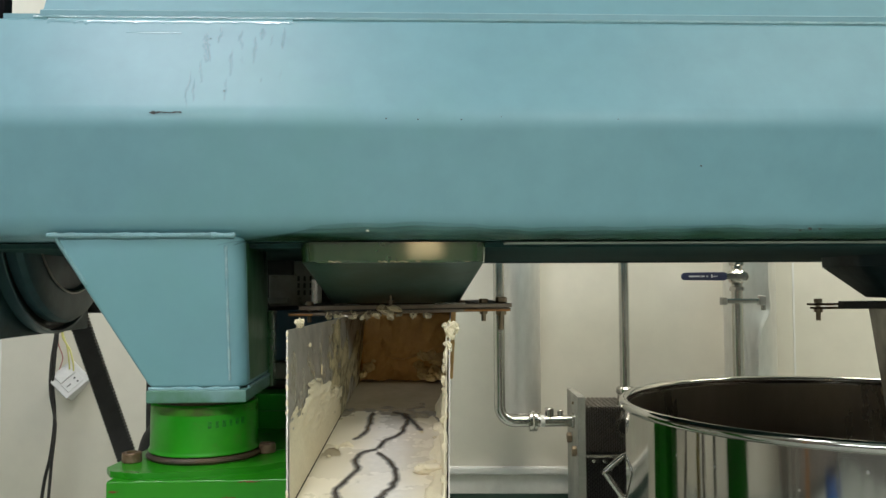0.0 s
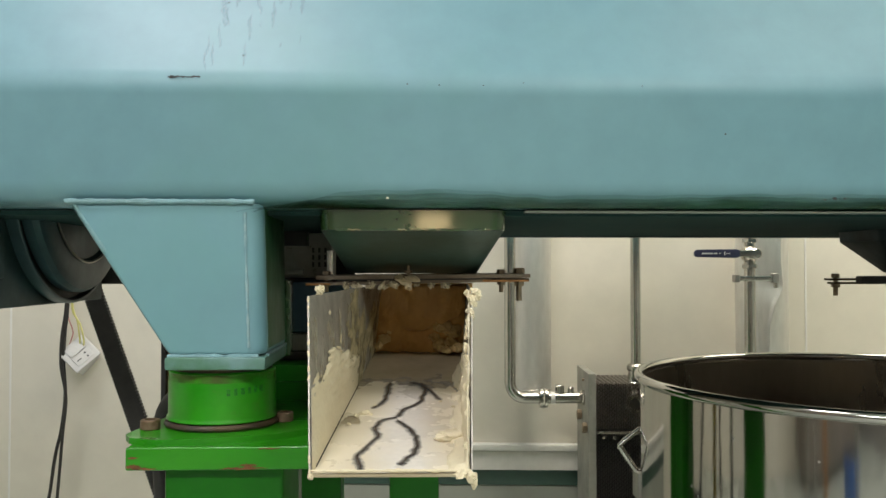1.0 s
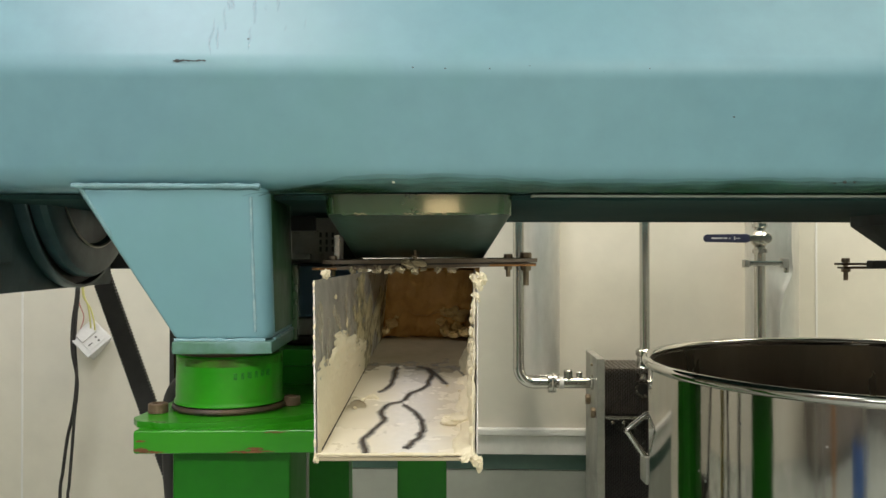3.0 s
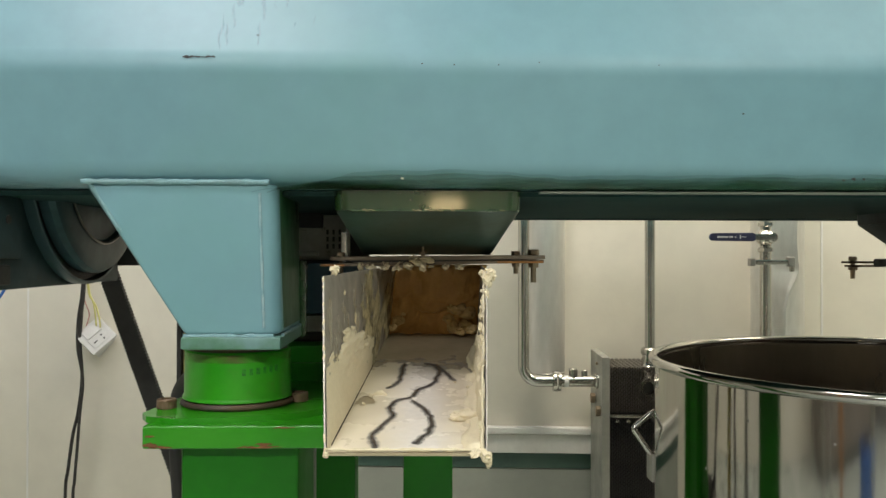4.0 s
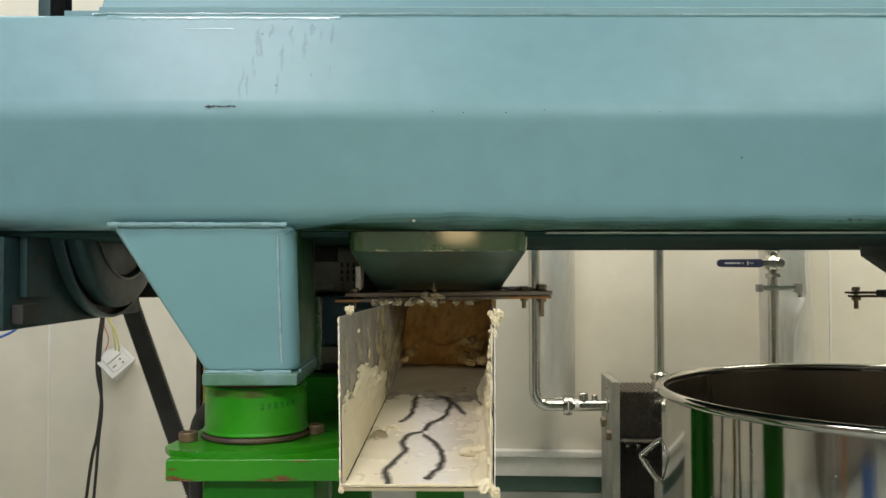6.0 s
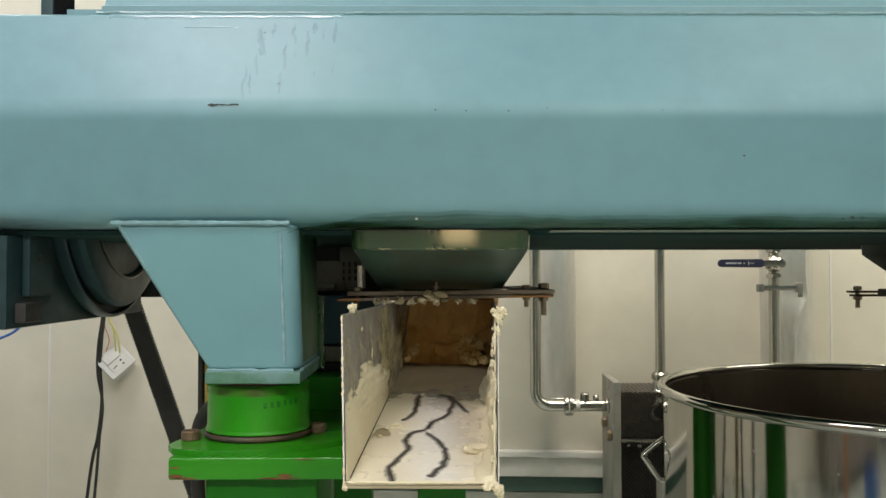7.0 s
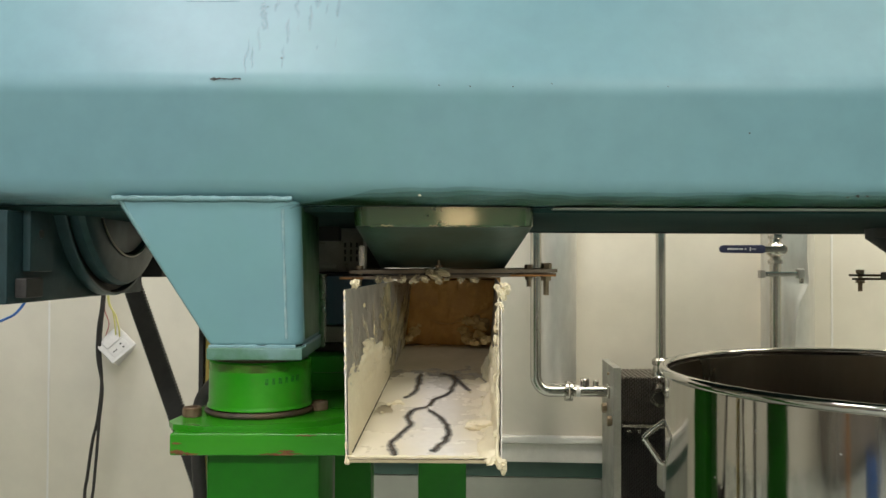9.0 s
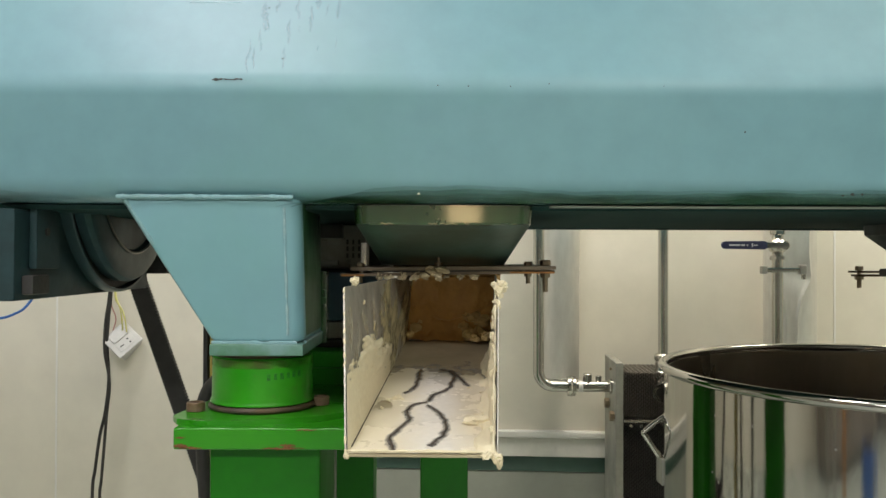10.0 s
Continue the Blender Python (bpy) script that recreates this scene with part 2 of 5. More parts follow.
DARK_PANEL = material("dark_brown_grey_paint", (0.17, 0.15, 0.13), (0.23, 0.20, 0.175), 3, rough=0.45)
DRUM_BLUE = material("blue_plastic", (0.03, 0.10, 0.32), (0.04, 0.12, 0.36), 5, rough=0.4)
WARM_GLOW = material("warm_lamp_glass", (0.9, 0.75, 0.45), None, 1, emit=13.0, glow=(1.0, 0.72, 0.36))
TUBE = material("led_tube", (0.9, 0.9, 0.9), None, 1, emit=4.0)


# ---- mesh helpers ----
def mesh_of(name, bm, mat, smooth=False, angle=35):
    me = bpy.data.meshes.new(name)
    bmesh.ops.recalc_face_normals(bm, faces=bm.faces)
    if smooth:
        for f in bm.faces:
            f.smooth = True
        for e in bm.edges:
            if len(e.link_faces) == 2 and e.calc_face_angle(0) > radians(angle):
                e.smooth = False
    bm.to_mesh(me)
    bm.free()
    me.materials.append(mat)
    return me


def part(name, bm, mat, parent=None, label="", smooth=True):
    ob = new(name, mesh_of(name, bm, mat, smooth))
    if smooth:
        ob.modifiers.new("weighted", "WEIGHTED_NORMAL").keep_sharp = True
    if parent:
        ob.parent = parent
    if label:
        ob["label"] = label
    return ob


def thing(name, label, category, at=(0, 0, 0), group="", kind=""):
    e = new(name)
    e.location = at
    e.empty_display_size = 0.05
    return tagged(e, label, category, group, kind)


def solid(name, bm, mat, label, category, group="", kind="", smooth=True):
    return tagged(new(name, mesh_of(name, bm, mat, smooth)), label, category, group, kind)


def box(x0, x1, y0, y1, z0, z1, r=0.0, seg=2, bm=None):
    own = bmesh.new()
    bmesh.ops.create_cube(own, size=1.0)
    bmesh.ops.transform(own, matrix=Matrix.LocRotScale(((x0 + x1) / 2, (y0 + y1) / 2, (z0 + z1) / 2), None, (x1 - x0, y1 - y0, z1 - z0)), verts=own.verts)
    if r:
        bmesh.ops.bevel(own, geom=own.edges[:], offset=r, segments=seg, profile=0.5, affect="EDGES")
    return joined(own, bm)


def joined(own, bm):
    if bm is None:
        return own
    me = bpy.data.meshes.new("tmp")
    own.to_mesh(me)
    own.free()
    bm.from_mesh(me)
    bpy.data.meshes.remove(me)
    return bm


def moved(bm, m):
    bmesh.ops.transform(bm, matrix=m, verts=bm.verts)
    return bm


def loft(loops, caps=True, bm=None):
    """Closed loops of equal length joined into a skin."""
    bm = bm or bmesh.new()
    rings = [[bm.verts.new(p) for p in lp] for lp in loops]
    k = len(rings[0])
    for a, b in zip(rings, rings[1:]):
        for i in range(k):
            bm.faces.new((a[i], a[(i + 1) % k], b[(i + 1) % k], b[i]))
    if caps:
        bm.faces.new(rings[0][::-1])
        bm.faces.new(rings[-1])
    return bm


def extrude_x(profile, x0, x1, steps=1):
    xs = [x0 + (x1 - x0) * i / steps for i in range(steps + 1)]
    return loft([[(x, y, z) for y, z in profile] for x in xs])


def hexa(c, r=0.0):
    """A solid of eight corners: four below, four above, both in the same turn."""
    bm = loft([c[:4], c[4:]])
    bmesh.ops.recalc_face_normals(bm, faces=bm.faces)
    if r:
        bmesh.ops.bevel(bm, geom=bm.edges[:], offset=r, segments=2, profile=0.5, affect="EDGES")
    return bm


def sheet(a, b, c, d, t, bump=0.0, nu=1, nv=1, seed=0):
    """A plate with corners a b c d, thickness t along its normal."""
    a, b, c, d = map(Vector, (a, b, c, d))
    nrm = (b - a).cross(d - a).normalized() * t
    return hexa([a, b, c, d, a + nrm, b + nrm, c + nrm, d + nrm])


def smooth_path(pts, per=6):
    p = [Vector(q) for q in pts]
    p = [2 * p[0] - p[1]] + p + [2 * p[-1] - p[-2]]
    out = []
    for i in range(1, len(p) - 2):
        for k in range(per):
            t = k / per
            out.append(0.5 * (2 * p[i] + (p[i + 1] - p[i - 1]) * t + (2 * p[i - 1] - 5 * p[i] + 4 * p[i + 1] - p[i + 2]) * t * t
                              + (3 * p[i] - p[i - 1] - 3 * p[i + 1] + p[i + 2]) * t ** 3))
    return out + [p[-2]]


def tube(pts, r, sides=12, wobble=0.0, bm=None, squash=1.0):
    pts = [Vector(q) for q in pts]
    loops, side = [], None
    for i, p in enumerate(pts):
        d = (pts[min(i + 1, len(pts) - 1)] - pts[max(i - 1, 0)]).normalized()
        if side is None:
            side = d.orthogonal().normalized()
        side = (side - d * side.dot(d)).normalized()
        up = d.cross(side)
        rr = r * (1 + wobble * noise.noise(p * 90))
        loops.append([p + (side * math.cos(a) + up * math.sin(a) * squash) * rr for a in (2 * math.pi * k / sides for k in range(sides))])
    return loft(loops, True, bm)


def lathe(profile, sides=64, closed=False):
    """Turns (radius, height) pairs round z."""
    bm = bmesh.new()
    rings = [[bm.verts.new((r * math.cos(2 * math.pi * k / sides), r * math.sin(2 * math.pi * k / sides), z)) for k in range(sides)] for r, z in profile]
    pairs = list(zip(rings, rings[1:])) + ([(rings[-1], rings[0])] if closed else [])
    for a, b in pairs:
        for k in range(sides):
            bm.faces.new((a[k], a[(k + 1) % sides], b[(k + 1) % sides], b[k]))
    if not closed:
        bm.faces.new(rings[0][::-1])
        bm.faces.new(rings[-1])
    return bm


def cyl(r, z0, z1, sides=24, bevel=0.0):
    if bevel:
        return lathe([(r - bevel, z0), (r, z0 + bevel), (r, z1 - bevel), (r - bevel, z1)], sides)
    return lathe([(r, z0), (r, z1)], sides)


def lump(size, seed, rough=0.5, sub=3, freq=2.2):
    bm = bmesh.new()
    bmesh.ops.create_icosphere(bm, subdivisions=sub, radius=1.0)
    for v in bm.verts:
        p = v.co * freq + Vector((seed * 7.3, seed * 3.1, seed))
        v.co *= 1 + rough * noise.noise(p) + rough * 0.5 * noise.noise(p * 2.7) + rough * 0.25 * noise.noise(p * 6)
        v.co = Vector((v.co.x * size[0], v.co.y * size[1], v.co.z * size[2]))
    return bm


def hex_bolt(name, at, r, head, shank, mat, parent, down=True):
    """A hexagon bolt upright at a point: head above, nut and shank below."""
    h = lathe([(r * 0.92, 0), (r, head * 0.15), (r, head * 0.8), (r * 0.85, head)], 6)
    ob = part(name, moved(h, pose(*at)), mat, parent, smooth=False)
    nut = lathe([(r * 0.95, -0.010 - head), (r, -0.009 - head), (r, -0.0105), (r * 0.95, -0.010)], 6)
    part("nut", moved(nut, pose(*at, 0, 0, 20)), mat, ob, smooth=False)
    part("shank", moved(cyl(r * 0.5, -shank, 0.0, 12), pose(*at)), mat, ob)
    return ob


# ---- room ----
def wall_block(name, a, b, z0, z1, t, label, mat=WALLMAT):
    """A wall from a to b (plan), z0 to z1, its thickness t on the left of a-b."""
    (ax, ay), (bx, by) = a, b
    d = Vector((bx - ax, by - ay, 0)).normalized()
    n = Vector((-d.y, d.x, 0)) * t
    lo = [Vector((ax, ay, z0)), Vector((bx, by, z0)), Vector((bx, by, z0)) + n, Vector((ax, ay, z0)) + n]
    return solid(name, loft([lo, [p + Vector((0, 0, z1 - z0)) for p in lo]]), mat, label, "wall", kind="structure", smooth=False)


XL, XR, YB = -3.2, 3.4, -3.0
solid("floor", box(XL - 0.2, XR + 0.2, YB - 0.2, 3.3, FLOOR - 0.1, FLOOR), FLOORMAT, "glossy grey-green epoxy factory floor", "floor", kind="structure", smooth=False)
solid("ceiling", box(XL - 0.2, XR + 0.2, YB - 0.2, 3.3, CEIL, CEIL + 0.1), CEILMAT, "plain white panel ceiling", "ceiling", kind="structure", smooth=False)
wall_block("wall_west", (XL, YB), (XL, 3.0), FLOOR, CEIL, 0.1, "plain off-white panel wall", WALLMAT)
wall_block("wall_east", (XR, 2.6), (XR, YB), FLOOR, CEIL, 0.1, "plain grey painted wall", GREYLOW)
wall_block("wall_south", (XR, YB), (XL, YB), FLOOR, CEIL, 0.1, "plain grey painted wall", BACKROOM)

wall_north = wall_block("wall_north", (XR + 0.1, wall_y(XR + 0.1) + 0.012), (XL - 0.1, wall_y(XL - 0.1) + 0.012), FLOOR, CEIL, -0.1, "off-white sandwich panel wall with narrow joints")
EDGES = [XL, -2.541, -1.279, -0.017, 1.245, 2.507, XR]
for x0, x1 in zip(EDGES, EDGES[1:]):
    a, b = x0 + 0.003, x1 - 0.003
    lo = [(a, wall_y(a), FLOOR), (b, wall_y(b), FLOOR), (b, wall_y(b) + 0.011, FLOOR), (a, wall_y(a) + 0.011, FLOOR)]
    part("panel", loft([lo, [(x, y, CEIL) for x, y, _ in lo]]), WALLMAT, wall_north, smooth=False)
for x in EDGES[1:-1]:
    lo = [(x - 0.003, wall_y(x) - 0.0015, FLOOR), (x + 0.003, wall_y(x) - 0.0015, FLOOR), (x + 0.003, wall_y(x) + 0.008, FLOOR), (x - 0.003, wall_y(x) + 0.008, FLOOR)]
    part("joint_strip", loft([lo, [(x, y, CEIL) for x, y, _ in lo]]), SEAM, wall_north, smooth=False)


def along_wall(x0, x1, out0, out1, z0, z1, r=0.0):
    """A bar that lies along the back wall, from out0 to out1 in front of it."""
    c = [(x0, wall_y(x0) - out1), (x1, wall_y(x1) - out1), (x1, wall_y(x1) - out0), (x0, wall_y(x0) - out0)]
    return hexa([(x, y, z0) for x, y in c] + [(x, y, z1) for x, y in c], r)


trunking = thing("wall_trunking", "pale aluminium trunking along the panel wall", "trunking")
part("cover", along_wall(-0.5, 0.62, 0.0, 0.022, 0.0, 0.058, 0.002), TRUNK, trunking)
part("top_rib", along_wall(-0.5, 0.62, 0.0, 0.032, 0.060, 0.082, 0.005), SEAM, trunking, "bright rounded upper rib")
solid("teal_strip", along_wall(-0.5, 0.9, 0.0, 0.008, -0.05, -0.004, 0.001), TEAL, "dark teal strip below the trunking", "trim", kind="structure")
solid("lower_wall_panel", along_wall(-0.5, 0.9, 0.0, 0.006, FLOOR, -0.052, 0.001), GREYLOW, "smooth grey lower wall panel", "panel", kind="structure")

for px, py, sx, sy, power in PANELS:
    lamp = thing("ceiling_panel_lamp", "white LED panel lamp flush under the ceiling", "lamp", group="ceiling panel lamps")
    part("housing", box(px - sx / 2 - 0.02, px + sx / 2 + 0.02, py - sy / 2 - 0.02, py + sy / 2 + 0.02, CEIL - 0.012, CEIL, 0.003), WHITE_PLASTIC, lamp)
    part("diffuser", box(px - sx / 2, px + sx / 2, py - sy / 2, py + sy / 2, CEIL - 0.02, CEIL - 0.0125, 0.002), TUBE, lamp)


# ---- behind the camera: guessed stand-ins for what the vat and the enamel reflect ----
# Out of view; added to put dark, coloured and bright stripes in the vat.
cabinet = thing("equipment_cabinet", "tall dark brown-grey equipment cabinet at the side wall", "cabinet", (-2.75, -1.45, FLOOR))
part("body", box(-0.30, 0.30, -1.05, 0.95, 0.08, 1.95, 0.01), DARK_PANEL, cabinet)
part("plinth", box(-0.27, 0.27, -1.0, 0.9, 0.0, 0.08), RUBBER, cabinet)
for k in range(3):
    leaf = part("door", box(0.301, 0.322, -1.04 + 0.663 * k, -0.387 + 0.663 * k, 0.10, 1.93, 0.004), DARK_PANEL, cabinet)
    part("handle", box(0.323, 0.345, -0.43 + 0.663 * k, -0.405 + 0.663 * k, 0.9, 1.08, 0.004), STEEL, leaf)
standpipe = thing("standpipe", "orange painted standpipe beside the cabinet", "pipe", (-1.52, -0.40, FLOOR))
part("tube", cyl(0.03, 0.012, CEIL - FLOOR, 20), ORANGE, standpipe)
part("foot", cyl(0.07, 0.0, 0.012, 24, 0.003), DULL_STEEL, standpipe)
drum = thing("plastic_drum", "blue plastic drum on the floor", "drum", (-1.50, -1.12, FLOOR))
part("shell", lathe([(0.14, 0.0), (0.165, 0.02), (0.17, 0.12), (0.164, 0.13), (0.17, 0.14), (0.17, 0.24), (0.165, 0.30), (0.15, 0.32)], 40), DRUM_BLUE, drum)
part("lid", cyl(0.145, 0.321, 0.335, 40, 0.005), BLACK, drum)
for x, y in ((-1.62, -0.24), (-1.80, -0.16), (-1.15, -0.88)):
    post = thing("steel_post", "bright round steel post on the floor", "post", (x, y, FLOOR), group="steel posts")
    part("tube", cyl(0.022, 0.01, CEIL - FLOOR, 20), STEEL, post)
    part("foot", cyl(0.05, 0.0, 0.01, 24, 0.003), DULL_STEEL, post)
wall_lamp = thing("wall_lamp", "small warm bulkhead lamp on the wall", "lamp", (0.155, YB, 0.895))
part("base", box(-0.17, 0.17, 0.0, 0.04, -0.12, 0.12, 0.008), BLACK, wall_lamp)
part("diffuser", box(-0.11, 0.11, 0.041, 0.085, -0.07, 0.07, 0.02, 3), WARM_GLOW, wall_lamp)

# ---- blue casing of the machine ----
casing = thing("machine_casing", "long blue-green enamelled machine casing with a creased front", "machine", (0, 0, 0))


def rounded(p, q, s, r, k=4):
    """The corner at q between p and s, rounded."""
    p, q, s = Vector(p), Vector(q), Vector(s)
    a, b = q + (p - q).normalized() * r, q + (s - q).normalized() * r
    return [tuple(a * (1 - t) ** 2 + q * 2 * t * (1 - t) + b * t * t) for t in (i / k for i in range(k + 1))]


BOT, CREASE, TOP = (1.080, 0.708), (1.046, 0.860), (1.108, 1.002)
profile = [(1.80, 0.700)] + rounded((1.80, 0.70), BOT, CREASE, 0.032, 6) + rounded(BOT, CREASE, TOP, 0.017, 8) + rounded(CREASE, TOP, (1.80, 1.002), 0.006, 3) + [(1.80, 1.002)]
part("body", extrude_x(profile, -1.7, 1.9, 1), BLUE, casing)
part("rear_lip", box(-1.7, 1.9, 1.802, 1.812, 0.696, 0.74, 0.002), DARK_BLUE, casing)
# Matt dark sheet: the underside's shade is put into its colour.
part("underside", box(-1.7, 1.9, 1.1255, 1.80, 0.6990, 0.7055, 0.0), UNDERSHADE, casing, "dark sheet painting the shade under the casing")
part("under_lip", box(0.16, 1.9, 1.106, 1.1245, 0.7025, 0.7052, 0.001), LIP, casing, "thin pale lip under the casing")
# lid on top, set back, from its end at the left
lid_profile = [(1.118, 1.004), (1.118, 1.016), (1.128, 1.02), (1.15, 1.06), (1.25, 1.22), (1.40, 1.30), (1.60, 1.30), (1.78, 1.2), (1.78, 1.004)]
part("lid", extrude_x(lid_profile, -0.455, 1.9), BLUE, casing, "upper half of the casing with a flange")
part("flange_step", extrude_x([(1.121, 1.0045), (1.121, 1.012), (1.15, 1.016), (1.15, 1.0045)], -0.504, -0.456), BLUE, casing)
part("seam_weld", tube([(x, 1.113 + 0.001 * noise.noise(Vector((x * 30, 0, 0))), 1.004) for x in np.linspace(-0.46, 1.6, 420)], 0.0030, 8, 0.4), WELD, casing)
part("bearing_block", box(-0.5245, -0.5045, 1.125, 1.15, 1.003, 1.14, 0.004), PITCH, casing, "black bearing block")
part("bearing_cheek", box(-0.543, -0.525, 1.125, 1.16, 1.003, 1.14, 0.003), SLAB_BLUE, casing)

GLOSS_BLUE = material("thick_glossy_blue_enamel", (0.16, 0.31, 0.36), (0.175, 0.335, 0.375), 4, rough=0.16, rough2=0.24, bump=0.35, bump_scale=26, coat=0.6, coat_rough=0.06, stretch=(0.5, 1, 1))


# scratches, drips and chips on the front faces
def on_upper(x, z, out=0.0006):
    t = (z - CREASE[1]) / (TOP[1] - CREASE[1])
    return Vector((x, CREASE[0] + (TOP[0] - CREASE[0]) * t - out * 0.92, z + out * 0.4))


def paint_run(x0, x1, seed):
    """A thick run of paint along the top edge, ragged below."""
    bm, prev = bmesh.new(), None
    count = int((x1 - x0) / 0.0025)
    for i in range(count + 1):
        x = x0 + (x1 - x0) * i / count
        low = 0.9955 - 0.010 * max(0, noise.noise(Vector((x * 140, seed, 0)))) * (0.4 + 0.6 * abs(noise.noise(Vector((x * 9, seed, 2))))) - 0.004 * max(0, noise.noise(Vector((x * 23, seed, 4))))
        row = [bm.verts.new(on_upper(x, z, o)) for z, o in ((low, 0.0001), (low + 0.0012, 0.0004), (0.998, 0.0006), (1.0005, 0.0006))] + [bm.verts.new((x, 1.1105, 1.0032))]
        if prev:
            for k in range(4):
                bm.faces.new((prev[k], row[k], row[k + 1], prev[k + 1]))
        prev = row
    return part("paint_run", bm, GLOSS_BLUE, casing, "thick glossy paint along the top edge")


paint_run(-0.44, -0.12, 1.0)
part("paint_line", tube([on_upper(-0.335 + 0.0012 * i, 0.9805 + 0.00025 * noise.noise(Vector((i * 0.1, 0, 0))), 0.0002) for i in range(60)], 0.0006, 8, 0.3), GLOSS_BLUE, casing)


def on_lower(x, z, out=0.0006):
    t = (z - BOT[1]) / (CREASE[1] - BOT[1])
    return Vector((x, BOT[0] + (CREASE[0] - BOT[0]) * t - out, z))


def smear(points, widths):
    """A thin film that runs along points, as wide as the widths."""
    bm = bmesh.new()
    prev = None
    for i, p in enumerate(points):
        d = (points[min(i + 1, len(points) - 1)] - points[max(i - 1, 0)]).normalized()
        s = d.cross(Vector((0, -1, 0))).normalized() * widths[i] / 2
        cur = (bm.verts.new(p - s), bm.verts.new(p + s))
        if prev:
            bm.faces.new((prev[0], prev[1], cur[1], cur[0]))
        prev = cur
    return bm


rng = random.Random(4)
pts = [Vector((-0.2895 + 0.0021 * i, 1.0479, 0.8648 + 0.0006 * rng.uniform(-1, 1))) for i in range(20)]
part("scratch", smear(pts, [0.004 if 1 < i < 4 else rng.uniform(0.0006, 0.0026) for i in range(20)]), SCRATCH, casing, "dark scratch on the crease")
DRIPS = [(-0.229, 0.982, 0.935, 0.013), (-0.232, 0.940, 0.905, 0.006), (-0.246, 0.925, 0.872, 0.0045), (-0.238, 0.912, 0.880, 0.004), (-0.196, 0.955, 0.915, 0.006), (-0.199, 0.915, 0.880, 0.004), (-0.186, 0.985, 0.955, 0.007), (-0.166, 0.975, 0.935, 0.007), (-0.158, 0.988, 0.970, 0.010), (-0.212, 0.990, 0.965, 0.005), (-0.13, 0.990, 0.955, 0.006)]
for _ in range(5):
    x, z0 = -0.20 + rng.uniform(-0.06, 0.07), rng.uniform(0.91, 0.99)
    DRIPS.append((x, z0, z0 - rng.uniform(0.006, 0.03), rng.uniform(0.0015, 0.0035)))
for x, z0, z1, w in DRIPS:
    n_ = 24
    ps = [on_upper(x + 0.004 * noise.noise(Vector((i * 0.12, x * 50, 0))) + 0.0008 * noise.noise(Vector((i * 0.9, x * 70, 3))), z0 + (z1 - z0) * i / (n_ - 1)) for i in range(n_)]
    part("drip", smear(ps, [w * 0.8 * (0.2 + 0.8 * math.sin(math.pi * (i + 0.3) / n_)) * (0.5 + 0.8 * rng.random()) for i in range(n_)]), STAIN, casing)
for x, z, s in ((0.005, 0.858, 0.0012), (0.045, 0.857, 0.0011), (0.30, 0.858, 0.0009), (-0.225, 0.972, 0.0012), (0.15, 0.860, 0.0009), (-0.02, 0.7185, 0.0018), (0.243, 0.853, 0.0022), (0.41, 0.80, 0.0014), (0.10, 0.857, 0.001), (-0.20, 0.895, 0.0013), (0.56, 0.7195, 0.0028), (0.573, 0.7195, 0.002), (0.547, 0.718, 0.0018)):
    c = on_lower(x, z, -0.0014 if z > 0.84 else 0.0003) if z < 0.86 else on_upper(x, z, 0.0003)
    part("chip", moved(lump((s, s * 0.25, s * 0.7), x * 10, 0.5, 2), Matrix.Translation(c)), FILM if x == -0.02 else SCRATCH, casing)

def grime_shade_band(x0, x1, top, mat, seed, lift=0.0006):
    """Thin grime and painted shade along the casing's lower bend, its upper edge uneven."""
    bend = [tuple(q) for q in rounded((1.80, 0.70), BOT, CREASE, 0.032, 8)]
    bend += [(bend[-1][0] + (CREASE[0] - bend[-1][0]) * t, bend[-1][1] + (CREASE[1] - bend[-1][1]) * t) for t in (0.03, 0.06, 0.09)]
    bm = bmesh.new()
    n_ = int((x1 - x0) / 0.01)
    rows_ = []
    for i in range(n_ + 1):
        x = x0 + (x1 - x0) * i / n_
        zmax = top + 0.006 * noise.noise(Vector((x * 6, seed, 0))) + 0.003 * noise.noise(Vector((x * 30, seed, 1)))
        fade = min(1.0, (x - x0) / 0.07, (x1 - x) / 0.07)
        zmax = 0.7005 + (zmax - 0.7005) * max(0.0, fade) ** 0.6
        rows_.append([bm.verts.new((x, y - lift, min(z, zmax) - lift / 2)) for y, z in bend])
    for a, b in zip(rows_, rows_[1:]):
        for k in range(len(bend) - 1):
            bm.faces.new((a[k], b[k], b[k + 1], a[k + 1]))
    return part("grime", bm, mat, casing, "greasy grime and painted shade along the lower bend")


# The green bands tint the bend for its shade as well as grease.
for k in range(4):
    grime_shade_band(-0.21 + 0.02 * k, 1.7, 0.710 + 0.005 * k, GRIME_SHADE, 1.0 + 0.15 * k, 0.0005 + 0.0004 * k)
for k in range(2):
    grime_shade_band(-0.205 + 0.01 * k, -0.02 - 0.03 * k, 0.710 + 0.005 * k, RUST_SMUDGE, 9.0 + k, 0.0028 + 0.0003 * k)
for k in range(3):
    grime_shade_band(-1.5, -0.42, 0.712 + 0.006 * k, RUST_SMUDGE, 5.0 + k, 0.0005 + 0.0004 * k)

